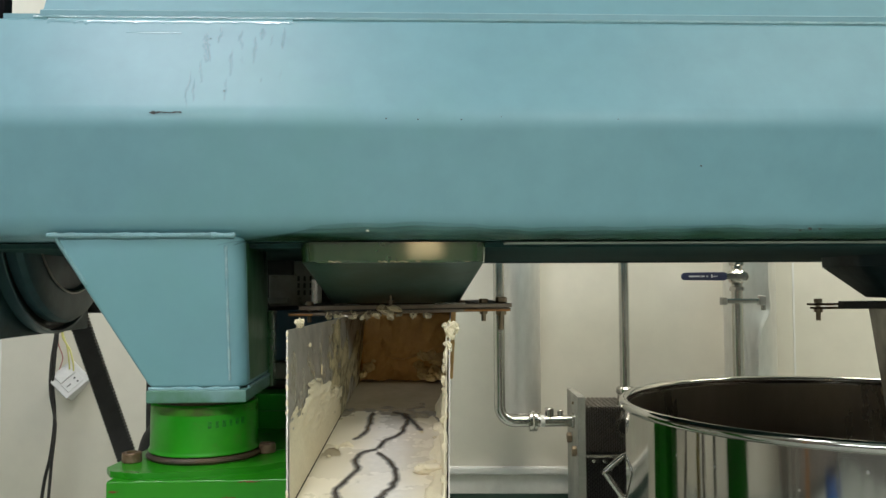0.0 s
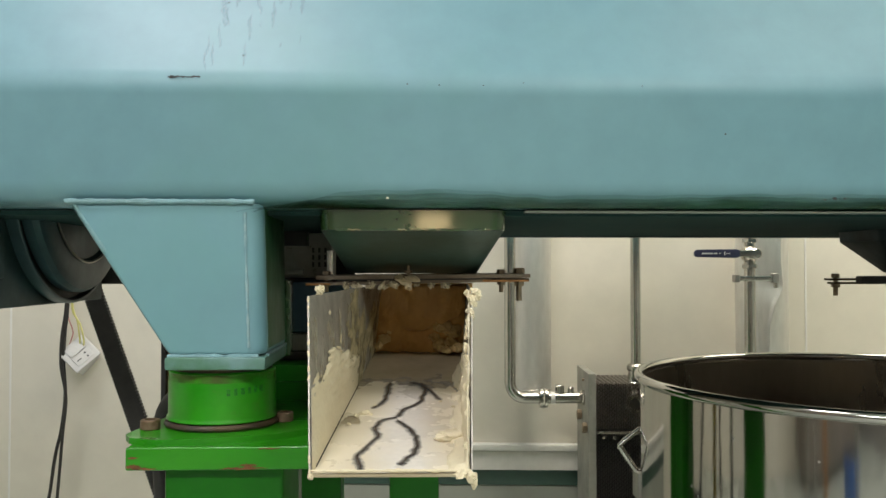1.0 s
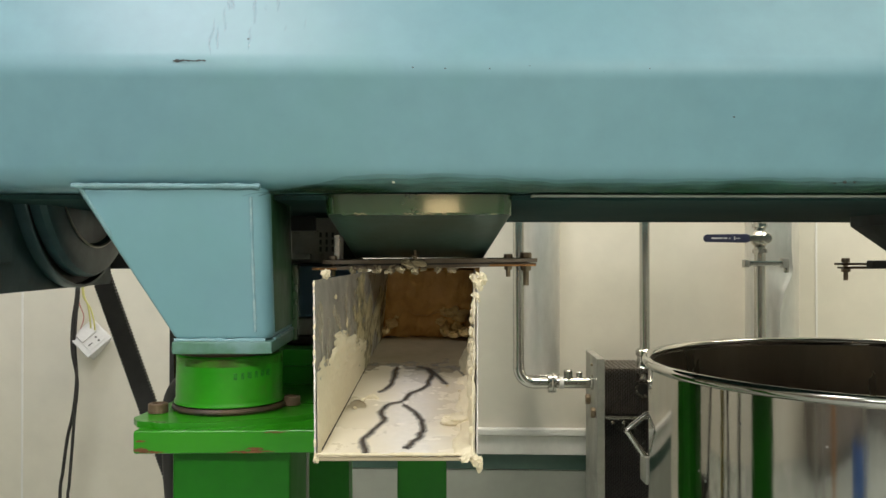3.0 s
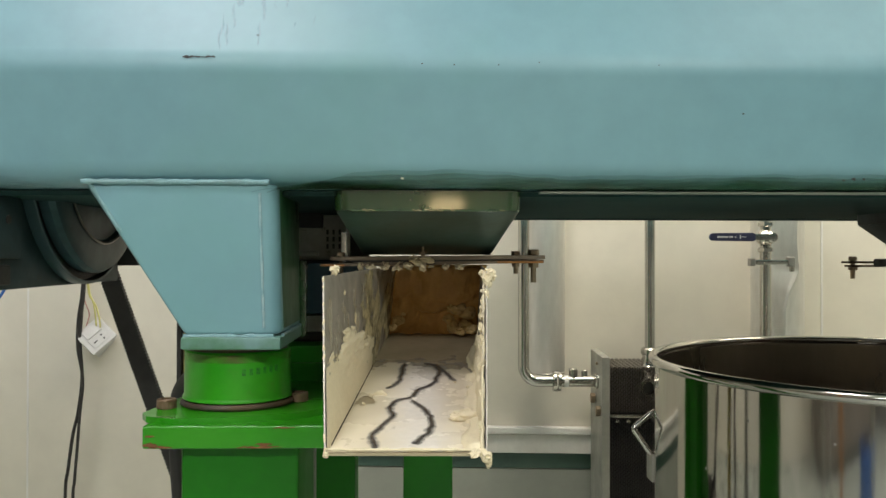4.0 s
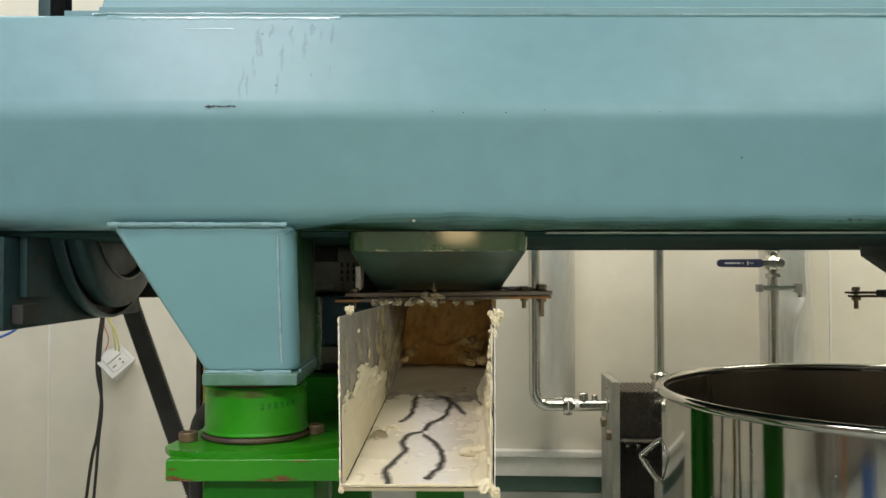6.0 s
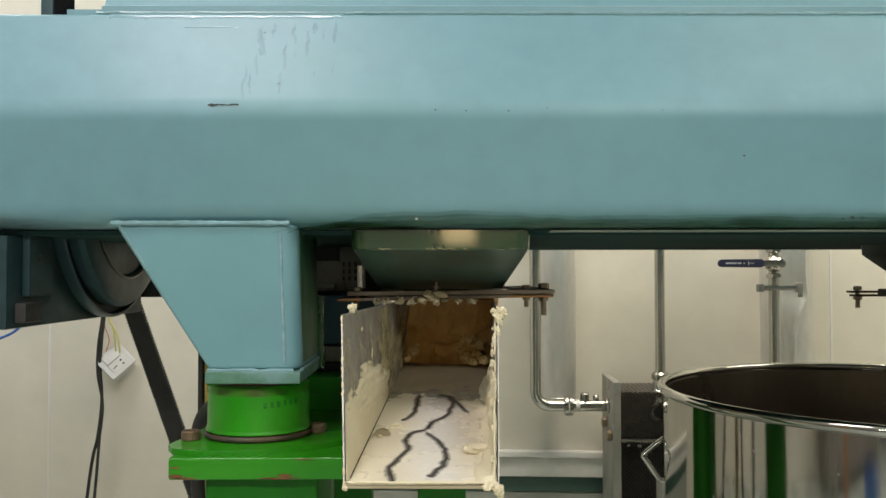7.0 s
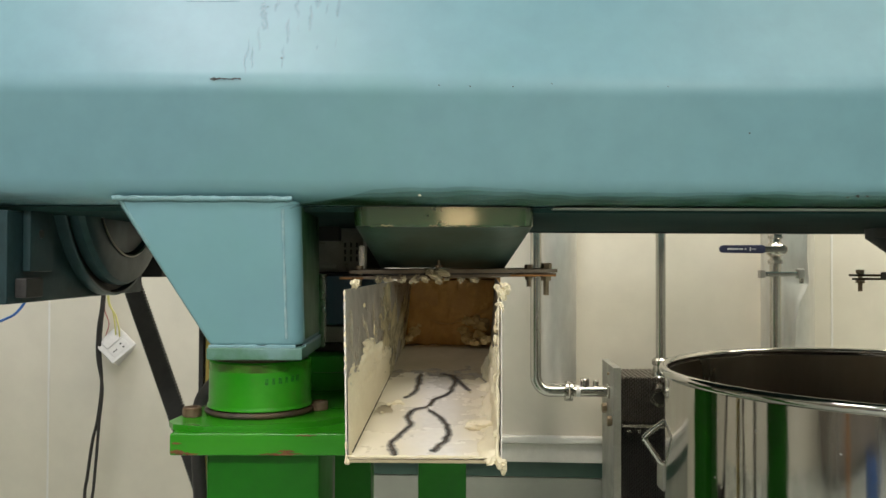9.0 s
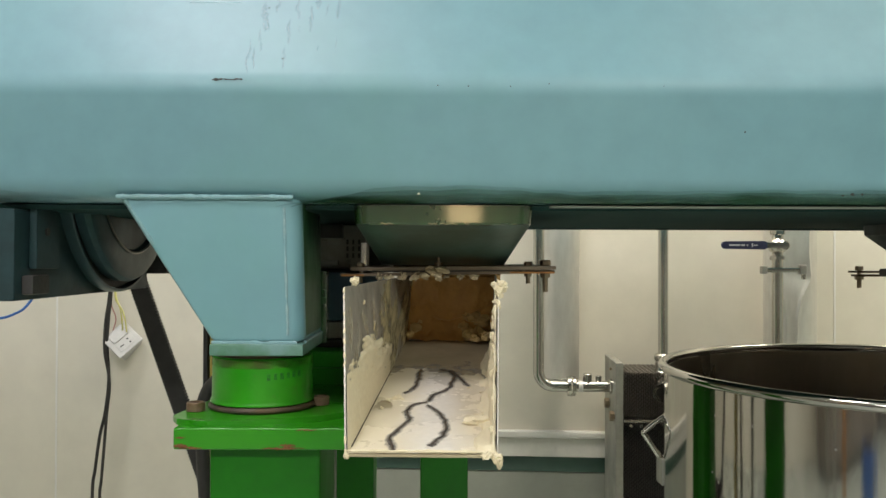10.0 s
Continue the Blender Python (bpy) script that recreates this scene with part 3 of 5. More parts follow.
# ---- pedestal welded under the casing ----
pedestal = thing("pedestal", "blue enamelled tapered pedestal welded under the casing", "bracket", (0, 0, 0))
F, B_ = 1.078, 1.275
shell = hexa([(-0.298, F + 0.012, 0.518), (-0.176, F + 0.012, 0.518), (-0.176, B_, 0.518), (-0.298, B_, 0.518),
              (-0.421, F, 0.712), (-0.180, F, 0.712), (-0.180, B_, 0.712), (-0.421, B_, 0.712)])
upright = [e for e in shell.edges if all(v.co.x > -0.2 and v.co.y < 1.15 for v in e.verts)]
bmesh.ops.bevel(shell, geom=upright, offset=0.021, segments=6, profile=0.5, affect="EDGES")
bmesh.ops.bevel(shell, geom=[e for e in shell.edges if len(e.link_faces) == 2 and e.calc_face_angle(0) > 0.6], offset=0.006, segments=2, profile=0.5, affect="EDGES")
part("shell", shell, BLUE, pedestal)
part("foot_plate", box(-0.301, -0.174, F + 0.004, B_ + 0.01, 0.500, 0.5165, 0.003), PLATE_PAINT, pedestal)
for a, b in (((-0.424, F - 0.001, 0.713), (-0.188, F - 0.001, 0.713)), ((-0.299, F + 0.012, 0.517), (-0.184, F + 0.012, 0.517)), ((-0.176, F + 0.03, 0.517), (-0.176, B_, 0.517)), ((-0.414, F + 0.001, 0.711), (-0.376, F + 0.0045, 0.65))):
    a, b = Vector(a), Vector(b)
    part("weld", tube([a.lerp(b, i / 60) for i in range(61)], 0.0036 if b.z > 0.7 else 0.0026, 10, 0.6), WELD, pedestal, "uneven painted weld bead")
# Pale bead paints the highlight along the rounded front edge.
part("lit_edge", tube([Vector((-0.2005, F + 0.0004, 0.700)).lerp(Vector((-0.1965, F + 0.0112, 0.528)), i / 40) for i in range(41)], 0.0019, 8, 0.6), EDGE_LIGHT, pedestal, "pale bead painted as the edge's highlight")
part("side_tint", sheet((-0.1793, F + 0.026, 0.705), (-0.1793, B_ - 0.01, 0.705), (-0.1755, B_ - 0.01, 0.525), (-0.1755, F + 0.038, 0.525), 0.0004), SIDE_GREEN, pedestal, "patchy dark green layer on the side face", smooth=False)
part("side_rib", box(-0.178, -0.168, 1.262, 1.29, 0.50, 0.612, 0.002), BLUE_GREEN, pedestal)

# ---- green frame with the isolator ----
frame_ = thing("machine_stand", "bright green enamelled steel machine stand with chipped edges", "stand", (0, 0, FLOOR))
DZ = Matrix.Translation((0, 0, -FLOOR))


def gpart(name, bm, mat, label="", smooth=True):
    return part(name, moved(bm, DZ), mat, frame_, label, smooth)


gpart("top_plate", box(-0.338, -0.06, 1.05, 1.42, 0.382, 0.4105, 0.003), GREEN_WORN, "thick green plate with rusty chips")
gpart("leg", box(-0.297, -0.149, 1.072, 1.22, FLOOR, 0.386, 0.006), GREEN, "square green box leg")
gpart("leg", box(-0.25, -0.129, 1.70, 1.78, FLOOR, 0.399, 0.004), GREEN)
gpart("leg", box(-0.033, 0.066, 1.70, 1.78, FLOOR, 0.399, 0.004), GREEN)
gpart("rear_beam", box(-0.30, 0.05, 1.43, 1.78, 0.40, 0.468, 0.005), GREEN)
gpart("link_plate", box(-0.30, -0.10, 1.421, 1.43, 0.385, 0.44, 0.002), GREEN)
gpart("conduit", box(-0.181, -0.158, 1.30, 1.32, FLOOR, 0.381, 0.004), GREY_BAND, "pale grey-green conduit strip")
iso = thing("vibration_isolator", "round green isolator with a turned flange", "isolator", (-0.247, 1.172, 0.4105))
outline = [(-0.352, 1.095), (-0.340, 1.072), (-0.305, 1.056), (-0.24, 1.062), (-0.16, 1.090), (-0.115, 1.13), (-0.11, 1.27), (-0.33, 1.27)]
part("base_plate", loft([[(x + 0.247, y - 1.172, z) for x, y in outline] for z in (0.0, 0.0065, 0.008)]), GREEN_WORN, iso)
for k, w in enumerate((0.0045, 0.004, 0.005, 0.004, 0.0045, 0.005)):
    th = radians(-72 + 7.5 * k)
    part("print_bar", moved(box(-w / 2, w / 2, -0.0004, 0.0004, -0.0042, 0.0042), pose(0.0713 * math.cos(th), 0.0713 * math.sin(th), 0.058 + 0.0005 * k, 0, 0, math.degrees(th) + 90)), DARK_GREEN, iso, smooth=False)
part("dark_ring", cyl(0.0765, 0.008, 0.0160, 64, 0.003), RUSTY, iso, "dark brown ring under the cup")
part("cup", lathe([(0.070, 0.0165), (0.0735, 0.018), (0.0735, 0.021), (0.0715, 0.024), (0.0708, 0.081), (0.069, 0.083)], 72), CUP_GREEN, iso, "green cup with faint worn print")
part("grimy_band", lathe([(0.0717, 0.070), (0.0716, 0.0806), (0.0712, 0.0806), (0.0713, 0.070)], 72, closed=True), CUP_GRIME, iso, "brown grime round the top of the cup")
part("neck", cyl(0.066, 0.083, 0.0895, 48), RUSTY, iso)
for dx, dy in ((-0.084, -0.045), (0.082, 0.008)):
    s = part("cap_screw", moved(lathe([(0.0115, 0.004), (0.0128, 0.005), (0.0128, 0.0155), (0.0115, 0.0170), (0.007, 0.0170), (0.007, 0.009)], 28), pose(dx, dy, 0.004)), CAP, iso, "rusty socket cap screw")

rng = random.Random(8)
# Pale green slivers paint the broken glint along the plate's top edge.
for x0, x1 in ((-0.332, -0.318), (-0.306, -0.262), (-0.254, -0.246), (-0.238, -0.196), (-0.176, -0.158), (-0.15, -0.118)):
    gpart("plate_glint", tube([(x0 + (x1 - x0) * i / 14, 1.0508, 0.4098 + 0.0003 * rng.uniform(-1, 1)) for i in range(15)], 0.0005, 8, 0.9), EDGE_GLINT, "painted pale glint on the plate's edge")

# rust chips along the plate's front edges
rng = random.Random(21)
for x0, x1, z, w in ((-0.337, -0.318, 0.387, 0.009), (-0.330, -0.300, 0.3845, 0.004), (-0.223, -0.165, 0.3845, 0.0045), (-0.200, -0.178, 0.388, 0.005), (-0.178, -0.150, 0.4085, 0.003), (-0.335, -0.322, 0.398, 0.004)):
    n_ = 18
    ps = [Vector((x0 + (x1 - x0) * i / (n_ - 1), 1.0494, z + 0.0008 * rng.uniform(-1, 1) - FLOOR)) for i in range(n_)]
    part("rust_chip", smear(ps, [w * (0.3 + 0.7 * rng.random()) * math.sin(math.pi * (i + 0.7) / (n_ + 0.4)) for i in range(n_)]), RUST, frame_, "brown rust chip")

# ---- drive cover at the left with the sheave ----
drive = thing("drive_cover", "grimy dark blue drive cover plate with a round sheave", "machine", (0, 0, 0))
part("plate", box(-0.60, -0.566, 1.088, 1.60, 0.572, 0.698, 0.003), DARK_BLUE, drive)
part("lug_plate", box(-0.565, -0.553, 1.125, 1.195, 0.615, 0.70, 0.003), DARK_BLUE, drive)
part("hole", moved(cyl(0.006, 0, 0.002, 16), pose(-0.553, 1.155, 0.668, 0, 90, 0)), RUBBER, drive)
part("block", box(-0.565, -0.548, 1.105, 1.155, 0.580, 0.607, 0.003), RUBBER, drive)
SH = pose(-0.566, 1.425, 0.798, 0, 90, 0) @ Matrix.Scale(1.27, 4)
part("sheave_ring", moved(lathe([(0.173, 0), (0.173, 0.012), (0.174, 0.014), (0.177, 0.014), (0.178, 0.012), (0.178, 0.0)], 96, closed=True), SH), SLAB_BLUE, drive, "outer ring of the sheave")
part("groove", moved(cyl(0.1725, 0.0, 0.004, 96), SH), RUBBER, drive, "black belt groove")
part("sheave_face", moved(lathe([(0.150, 0.004), (0.163, 0.010), (0.164, 0.022), (0.160, 0.028), (0.150, 0.031), (0.126, 0.031), (0.120, 0.026), (0.03, 0.026)], 96), SH), SLAB_BLUE, drive, "round blue sheave face")
# Pale ring added to draw the bright arc the sheave face reflects.
part("highlight_rim", moved(lathe([(0.1245, 0.0305), (0.1265, 0.0325), (0.1245, 0.0335), (0.1225, 0.0315)], 96, closed=True), SH), DULL_STEEL, drive, "pale ring painting the sheave's highlight")
part("guard_tab", box(-0.585, -0.53, 1.605, 1.65, 0.60, 0.70, 0.003), RUBBER, drive)

belt = thing("toothed_belt", "black toothed drive belt slanting down behind the frame", "belt", (0, 0, 0))
a, b = Vector((-0.637, 1.70, 0.62)), Vector((-0.4225, 1.70, 0.02))
d = (b - a).normalized()
s = Vector((-d.z, 0, d.x))
if s.x < 0:
    s = -s
W2 = 0.0168
part("band", hexa([a - s * W2, a + s * W2, a + s * W2 + Vector((0, 0.012, 0)), a - s * W2 + Vector((0, 0.012, 0)), b - s * W2, b + s * W2, b + s * W2 + Vector((0, 0.012, 0)), b - s * W2 + Vector((0, 0.012, 0))]), RUBBER, belt)
bm = bmesh.new()
count = int((b - a).length / 0.0065)
for i in range(count):
    p = a + d * (i + 0.5) * 0.0065
    for sg in (-1, 1):
        o = p + s * sg * W2
        tip = s * sg * 0.0022
        loft([[o - d * 0.0025, o + d * 0.0025, o + d * 0.0025 + Vector((0, 0.012, 0)), o - d * 0.0025 + Vector((0, 0.012, 0))],
              [o - d * 0.0012 + tip, o + d * 0.0012 + tip, o + d * 0.0012 + tip + Vector((0, 0.012, 0)), o - d * 0.0012 + tip + Vector((0, 0.012, 0))]], True, bm)
teeth = part("teeth", bm, RUBBER, belt, smooth=False)
teeth["kind"] = "stuff"
motor = thing("drive_motor", "black drive motor on the floor behind the frame", "motor", (-0.40, 1.70, FLOOR))
part("body", moved(lathe([(0.06, -0.12), (0.09, -0.11), (0.09, 0.14), (0.06, 0.15)], 40), pose(0, 0.16, 0.50, 90, 0, 0)), RUBBER, motor)
part("pulley", moved(lathe([(0.055, -0.02), (0.06, -0.018), (0.055, 0.0), (0.06, 0.018), (0.055, 0.02)], 40), pose(0, 0.01, 0.50, 90, 0, 0)), DULL_STEEL, motor)
part("stand", box(-0.09, 0.09, 0.05, 0.30, 0.0, 0.42, 0.006), RUBBER, motor)
solid("black_hose", tube(smooth_path([(-0.31, 1.36, 0.470), (-0.370, 1.41, 0.428), (-0.409, 1.44, 0.376), (-0.415, 1.46, 0.27), (-0.395, 1.45, 0.0), (-0.39, 1.44, FLOOR + 0.012)]), 0.012, 14), RUBBER, "thick black rubber hose beside the green frame", "hose")
guard = thing("rear_guard", "narrow black and ochre guard strip behind the pedestal", "guard", (0, 0, 0))
part("strip", box(-0.428, -0.419, 1.50, 1.53, FLOOR, 0.70, 0.002), RUBBER, guard)
part("ochre_edge", box(-0.417, -0.398, 1.505, 1.53, FLOOR, 0.55, 0.002), YELLOW_PAINT, guard)

# ---- blue motor seen between the pedestal and the chute ----
feeder = thing("feed_motor", "dark blue motor with a grey band behind the chute", "motor", (0, 0, 0))
part("stator", box(-0.235, -0.10, 1.50, 1.66, 0.515, 0.608, 0.008), MOTOR_BLUE, feeder)
part("grey_band", box(-0.235, -0.11, 1.50, 1.64, 0.484, 0.514, 0.004), GREY_BAND, feeder)
part("base", box(-0.24, -0.08, 1.50, 1.66, 0.468, 0.483, 0.003), RUBBER, feeder)
housing = part("gear_housing", box(-0.222, -0.134, 1.545, 1.63, 0.612, 0.694, 0.004), HOUSING, feeder, "dirty grey gear housing with vent slots")
for k in range(9):
    part("vent_slot", box(-0.170 + 0.011 * (k % 3), -0.166 + 0.011 * (k % 3), 1.5435, 1.5452, 0.632 + 0.013 * (k // 3), 0.641 + 0.013 * (k // 3)), RUBBER, housing, smooth=False)
part("top_strip", box(-0.222, -0.178, 1.485, 1.50, 0.619, 0.628, 0.002), GREY_BAND, feeder, "pale strip on top of the motor")
part("dark_bracket", box(-0.255, -0.17, 1.47, 1.50, 0.668, 0.694, 0.002), RUBBER, feeder)
part("back_plate", box(-0.33, -0.10, 1.665, 1.675, 0.60, 0.698, 0.002), RUBBER, feeder)
part("rod", box(-0.134, -0.124, 1.45, 1.457, 0.605, 0.66, 0.001), STEEL, feeder)

# ---- discharge hopper with the flange ----
def hopper(name, cx, y0, y1, half_top, half_bot, yb0, yb1, label, upper=BLUE_GREEN, lower=CONE):
    h = thing(name, label, "hopper", (0, 0, 0), group="outlets under the casing")
    zt, zk, zb = 0.7055, 0.6795, 0.6215
    def ring(hw, a, b, z):
        r, out = 0.022, []
        for ccx, ccy, a0 in ((cx + hw - r, a + r, -90), (cx + hw - r, b - r, 0), (cx - hw + r, b - r, 90), (cx - hw + r, a + r, 180)):
            out += [(ccx + r * math.cos(radians(a0 + 18 * k)), ccy + r * math.sin(radians(a0 + 18 * k)), z) for k in range(6)]
        return out
    def thick(outer_a, outer_b, inner_a, inner_b):
        return loft([outer_a, outer_b, inner_b, inner_a, outer_a][:4] + [outer_a], False)
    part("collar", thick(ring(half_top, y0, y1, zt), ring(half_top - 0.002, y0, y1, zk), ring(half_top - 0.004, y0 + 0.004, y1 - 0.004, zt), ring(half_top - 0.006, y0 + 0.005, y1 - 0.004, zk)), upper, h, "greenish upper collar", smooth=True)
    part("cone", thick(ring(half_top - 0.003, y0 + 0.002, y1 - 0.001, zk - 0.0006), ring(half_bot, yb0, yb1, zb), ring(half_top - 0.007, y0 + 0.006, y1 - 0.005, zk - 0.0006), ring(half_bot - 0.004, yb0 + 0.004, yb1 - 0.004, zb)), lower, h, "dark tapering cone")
    # Short pale beads paint warm glints along the knuckle weld.
    for x0, x1 in ((-0.085, -0.068), (-0.020, -0.008), (-0.004, 0.020), (0.030, 0.036), (0.094, 0.101)):
        part("weld_glint", tube([(cx + x0 + (x1 - x0) * i / 12, y0 - 0.0004, zk + 0.0006 * math.sin(i)) for i in range(13)], 0.0008, 8, 0.9), WARM_GLINT, h, "painted warm glint on the weld")
    part("knuckle_weld", tube([(cx - half_top + 0.024 + (2 * half_top - 0.048) * i / 80, y0 + 0.001, zk) for i in range(81)], 0.0018, 8, 0.5), upper, h)
    return h


def frame_plate(x0, x1, y0, y1, z0, z1, border):
    bm = box(x0, x1, y0, y0 + border, z0, z1)
    box(x0, x1, y1 - border, y1, z0, z1, bm=bm)
    box(x0, x0 + border * 1.5, y0 + border, y1 - border, z0, z1, bm=bm)
    return box(x1 - border * 1.5, x1, y0 + border, y1 - border, z0, z1, bm=bm)


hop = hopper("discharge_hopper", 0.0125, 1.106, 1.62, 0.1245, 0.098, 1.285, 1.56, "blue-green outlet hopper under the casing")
part("upper_flange", moved(frame_plate(-0.14, 0.173, -0.075, 0.30, 0.0, 0.0055, 0.03), pose(0.012, 1.31, 0.6140, 0, -0.5, 0)), FLANGE, hop, "rusty flange plate")
part("gasket", frame_plate(-0.10, 0.135, 1.242, 1.60, 0.6105, 0.6142, 0.028), RUBBER, hop, "dark gasket between the flanges")
far = hopper("liquid_hopper", 1.02, 1.45, 1.62, 0.182, 0.105, 1.50, 1.60, "dark outlet hopper over the steel vat", DARK_BLUE, DARK_BLUE)
part("upper_flange", box(0.806, 1.234, 1.572, 1.60, 0.6065, 0.6105, 0.001), RUSTY, far)
part("lower_flange", box(0.812, 1.228, 1.572, 1.60, 0.5995, 0.6035, 0.001), RUSTY, far)
part("clamp_bar", box(0.838, 1.200, 1.52, 1.545, 0.601, 0.6155, 0.003), RUBBER, far)
part("spout", hexa([(0.985, 1.53, 0.36), (1.085, 1.53, 0.36), (1.085, 1.64, 0.36), (0.985, 1.64, 0.36), (0.955, 1.53, 0.602), (1.115, 1.53, 0.602), (1.115, 1.65, 0.602), (0.955, 1.65, 0.602)], 0.003), CHUTE, far, "stained steel spout into the vat")
hex_bolt("bolt", (0.821, 1.585, 0.6115), 0.0085, 0.008, 0.034, BOLT, far)

# ---- discharge chute ----
chute = thing("discharge_chute", "open steel discharge chute smeared with cream residue", "chute", (0, 0, 0))
LT, LB, RB_, RT = Vector((-0.108, 0.971, 0.597)), Vector((-0.096, 0.889, 0.415)), Vector((0.073, 0.889, 0.414)), Vector((0.079, 0.971, 0.603))
LT2, LB2, RB2, RT2 = Vector((-0.041, 1.40, 0.6035)), Vector((-0.055, 1.475, 0.485)), Vector((0.100, 1.475, 0.485)), Vector((0.102, 1.40, 0.6035))
SLOPE = (LB2.z - LB.z) / (LB2.y - LB.y)


def grid_sheet(a, b, c, d, t, nu=24, nv=12):
    """A plate over the four corners, bilinear, thickness t along its mean normal."""
    n_ = (b - a + c - d).cross(d - a + c - b).normalized() * t
    def at(u, v, k):
        return a.lerp(b, u).lerp(d.lerp(c, u), v) + n_ * k
    bm = bmesh.new()
    top = [[bm.verts.new(at(i / nu, j / nv, 1)) for j in range(nv + 1)] for i in range(nu + 1)]
    low = [[bm.verts.new(at(i / nu, j / nv, 0)) for j in range(nv + 1)] for i in range(nu + 1)]
    for i in range(nu):
        for j in range(nv):
            bm.faces.new((top[i][j], top[i + 1][j], top[i + 1][j + 1], top[i][j + 1]))
            bm.faces.new((low[i][j], low[i][j + 1], low[i + 1][j + 1], low[i + 1][j]))
    for i in range(nu):
        bm.faces.new((low[i][0], low[i + 1][0], top[i + 1][0], top[i][0]))
        bm.faces.new((top[i][nv], top[i + 1][nv], low[i + 1][nv], low[i][nv]))
    for j in range(nv):
        bm.faces.new((top[0][j], top[0][j + 1], low[0][j + 1], low[0][j]))
        bm.faces.new((low[nu][j], low[nu][j + 1], top[nu][j + 1], top[nu][j]))
    return bm


part("side_wall", grid_sheet(LB, LB2, LT2, LT, 0.002), CHUTE, chute)
part("side_wall", grid_sheet(RB2, RB_, RT, RT2, -0.0014), CHUTE, chute)
part("bottom", sheet(LB, RB_, RB2, LB2, -0.003), FLOOR_STEEL, chute, "dull steel chute floor", smooth=False)
part("back_wall", sheet(LB2 + Vector((-0.01, 0.001, 0)), RB2 + Vector((0.01, 0.001, 0)), RT2 + Vector((0.01, 0.001, 0.0)), LT2 + Vector((-0.01, 0.001, 0.0)), -0.003), CAKED, chute, "back wall caked with brown residue", smooth=False)
part("lower_flange", moved(frame_plate(-0.150, 0.178, -0.07, 0.30, 0.0, 0.0045, 0.03), pose(0.006, 1.31, 0.6065, 0, -1.1, 0)), FLANGE, chute, "thin rusty flange with an orange edge")
for x0, x1, z0 in ((0.115, 0.183, 0.6095), (-0.143, -0.108, 0.6045)):
    part("rust_edge", box(x0, x1, 1.2375, 1.2402, z0, z0 + 0.0028, 0.0006), ORANGE, chute, "orange rusty edge of the flange")
hex_bolt("bolt", (0.177, 1.305, 0.6210), 0.009, 0.009, 0.042, BOLT, chute)
hex_bolt("bolt", (0.149, 1.30, 0.6205), 0.007, 0.007, 0.028, BOLT, chute)
hex_bolt("bolt", (0.006, 1.25, 0.622), 0.006, 0.004, 0.02, BOLT, chute)
part("stud", moved(cyl(0.002, 0, 0.014, 10), pose(0.006, 1.25, 0.624)), BOLT, chute)
hex_bolt("bolt", (-0.115, 1.26, 0.619), 0.006, 0.006, 0.025, BOLT, chute)


def on_floor(x, y, up=0.0):
    """A point over the sloping bottom of the chute."""
    t = (y - LB.y) / (LB2.y - LB.y)
    z0 = LB.z + (LB2.z - LB.z) * t
    return Vector((x, y - up * SLOPE, z0 + up))


def floor_sides(y):
    t = (y - LB.y) / (LB2.y - LB.y)
    return LB.x + (LB2.x - LB.x) * t + 0.0035, RB_.x + (RB2.x - RB_.x) * t - 0.0035


def on_left(s, h, out=0.0):
    p = LB.lerp(LB2, s).lerp(LT.lerp(LT2, s), h)
    return p + Vector((0.0032 + out, -0.1 * out, 0))


def field(nu, nv, place, keep, height):
    """A crust over a surface: place(u, v, out), where keep(u, v) > 0, as thick as height(u, v)."""
    bm = bmesh.new()
    top, low = {}, {}
    def k(u, v):
        return keep(u / nu, v / nv) > 0
    def vert(store, key, out):
        if key not in store:
            store[key] = bm.verts.new(place(key[0] / nu, key[1] / nv, out))
        return store[key]
    cells = {(i, j) for i in range(nu) for j in range(nv) if k(i + 0.5, j + 0.5)}
    def rim(i, j):
        return sum(((i + a, j + b) in cells) for a in (-1, 0) for b in (-1, 0)) < 4
    for i, j in cells:
        quad = [(i, j), (i + 1, j), (i + 1, j + 1), (i, j + 1)]
        bm.faces.new([vert(top, q, (0.35 if rim(*q) else 1.0) * height(q[0] / nu, q[1] / nv)) for q in quad])
        for e, (a, b) in zip(((0, -1), (1, 0), (0, 1), (-1, 0)), zip(quad, quad[1:] + quad[:1])):
            if (i + e[0], j + e[1]) not in cells:
                bm.faces.new((vert(low, a, 0.0), vert(low, b, 0.0), top[b], top[a]))
    return bm


def nz(u, v, f, s=0.0):
    return noise.noise(Vector((u * f, v * f, s)))


def film_place(u, v, out):
    y = 0.891 + 0.462 * v
    a, b = floor_sides(y)
    return on_floor(a + (b - a) * u, y, 0.0006 + out)


def film_keep(u, v):
    hole = math.hypot((u - 0.095) / 0.075, (v - 0.395) / 0.045) - 1 - 0.6 * nz(u, v, 22, 3)
    back = (0.775 + 0.03 * math.sin(u * 9) - 0.13 * max(0, u - 0.55) / 0.45) - v + 0.06 * nz(u, v, 12, 1)
    return min(hole, back)


residue = thing("curd_residue", "white wet film and cream curd residue in the chute", "residue", (0, 0, 0), kind="stuff")
part("film", field(64, 64, film_place, film_keep, lambda u, v: 0.0014 + 0.0003 * nz(u, v, 8)), FILM, residue, "smooth white wet film")
part("film_fringe", field(64, 40, lambda u, v, out: film_place(u, 0.62 + 0.36 * v, out), lambda u, v: 0.62 - v + 0.3 * nz(u, v, 6, 61) - 0.5 * max(0, abs(u - 0.5) - 0.3), lambda u, v: 0.0007), FILM_FRINGE, residue, "thin broken edge of the film")
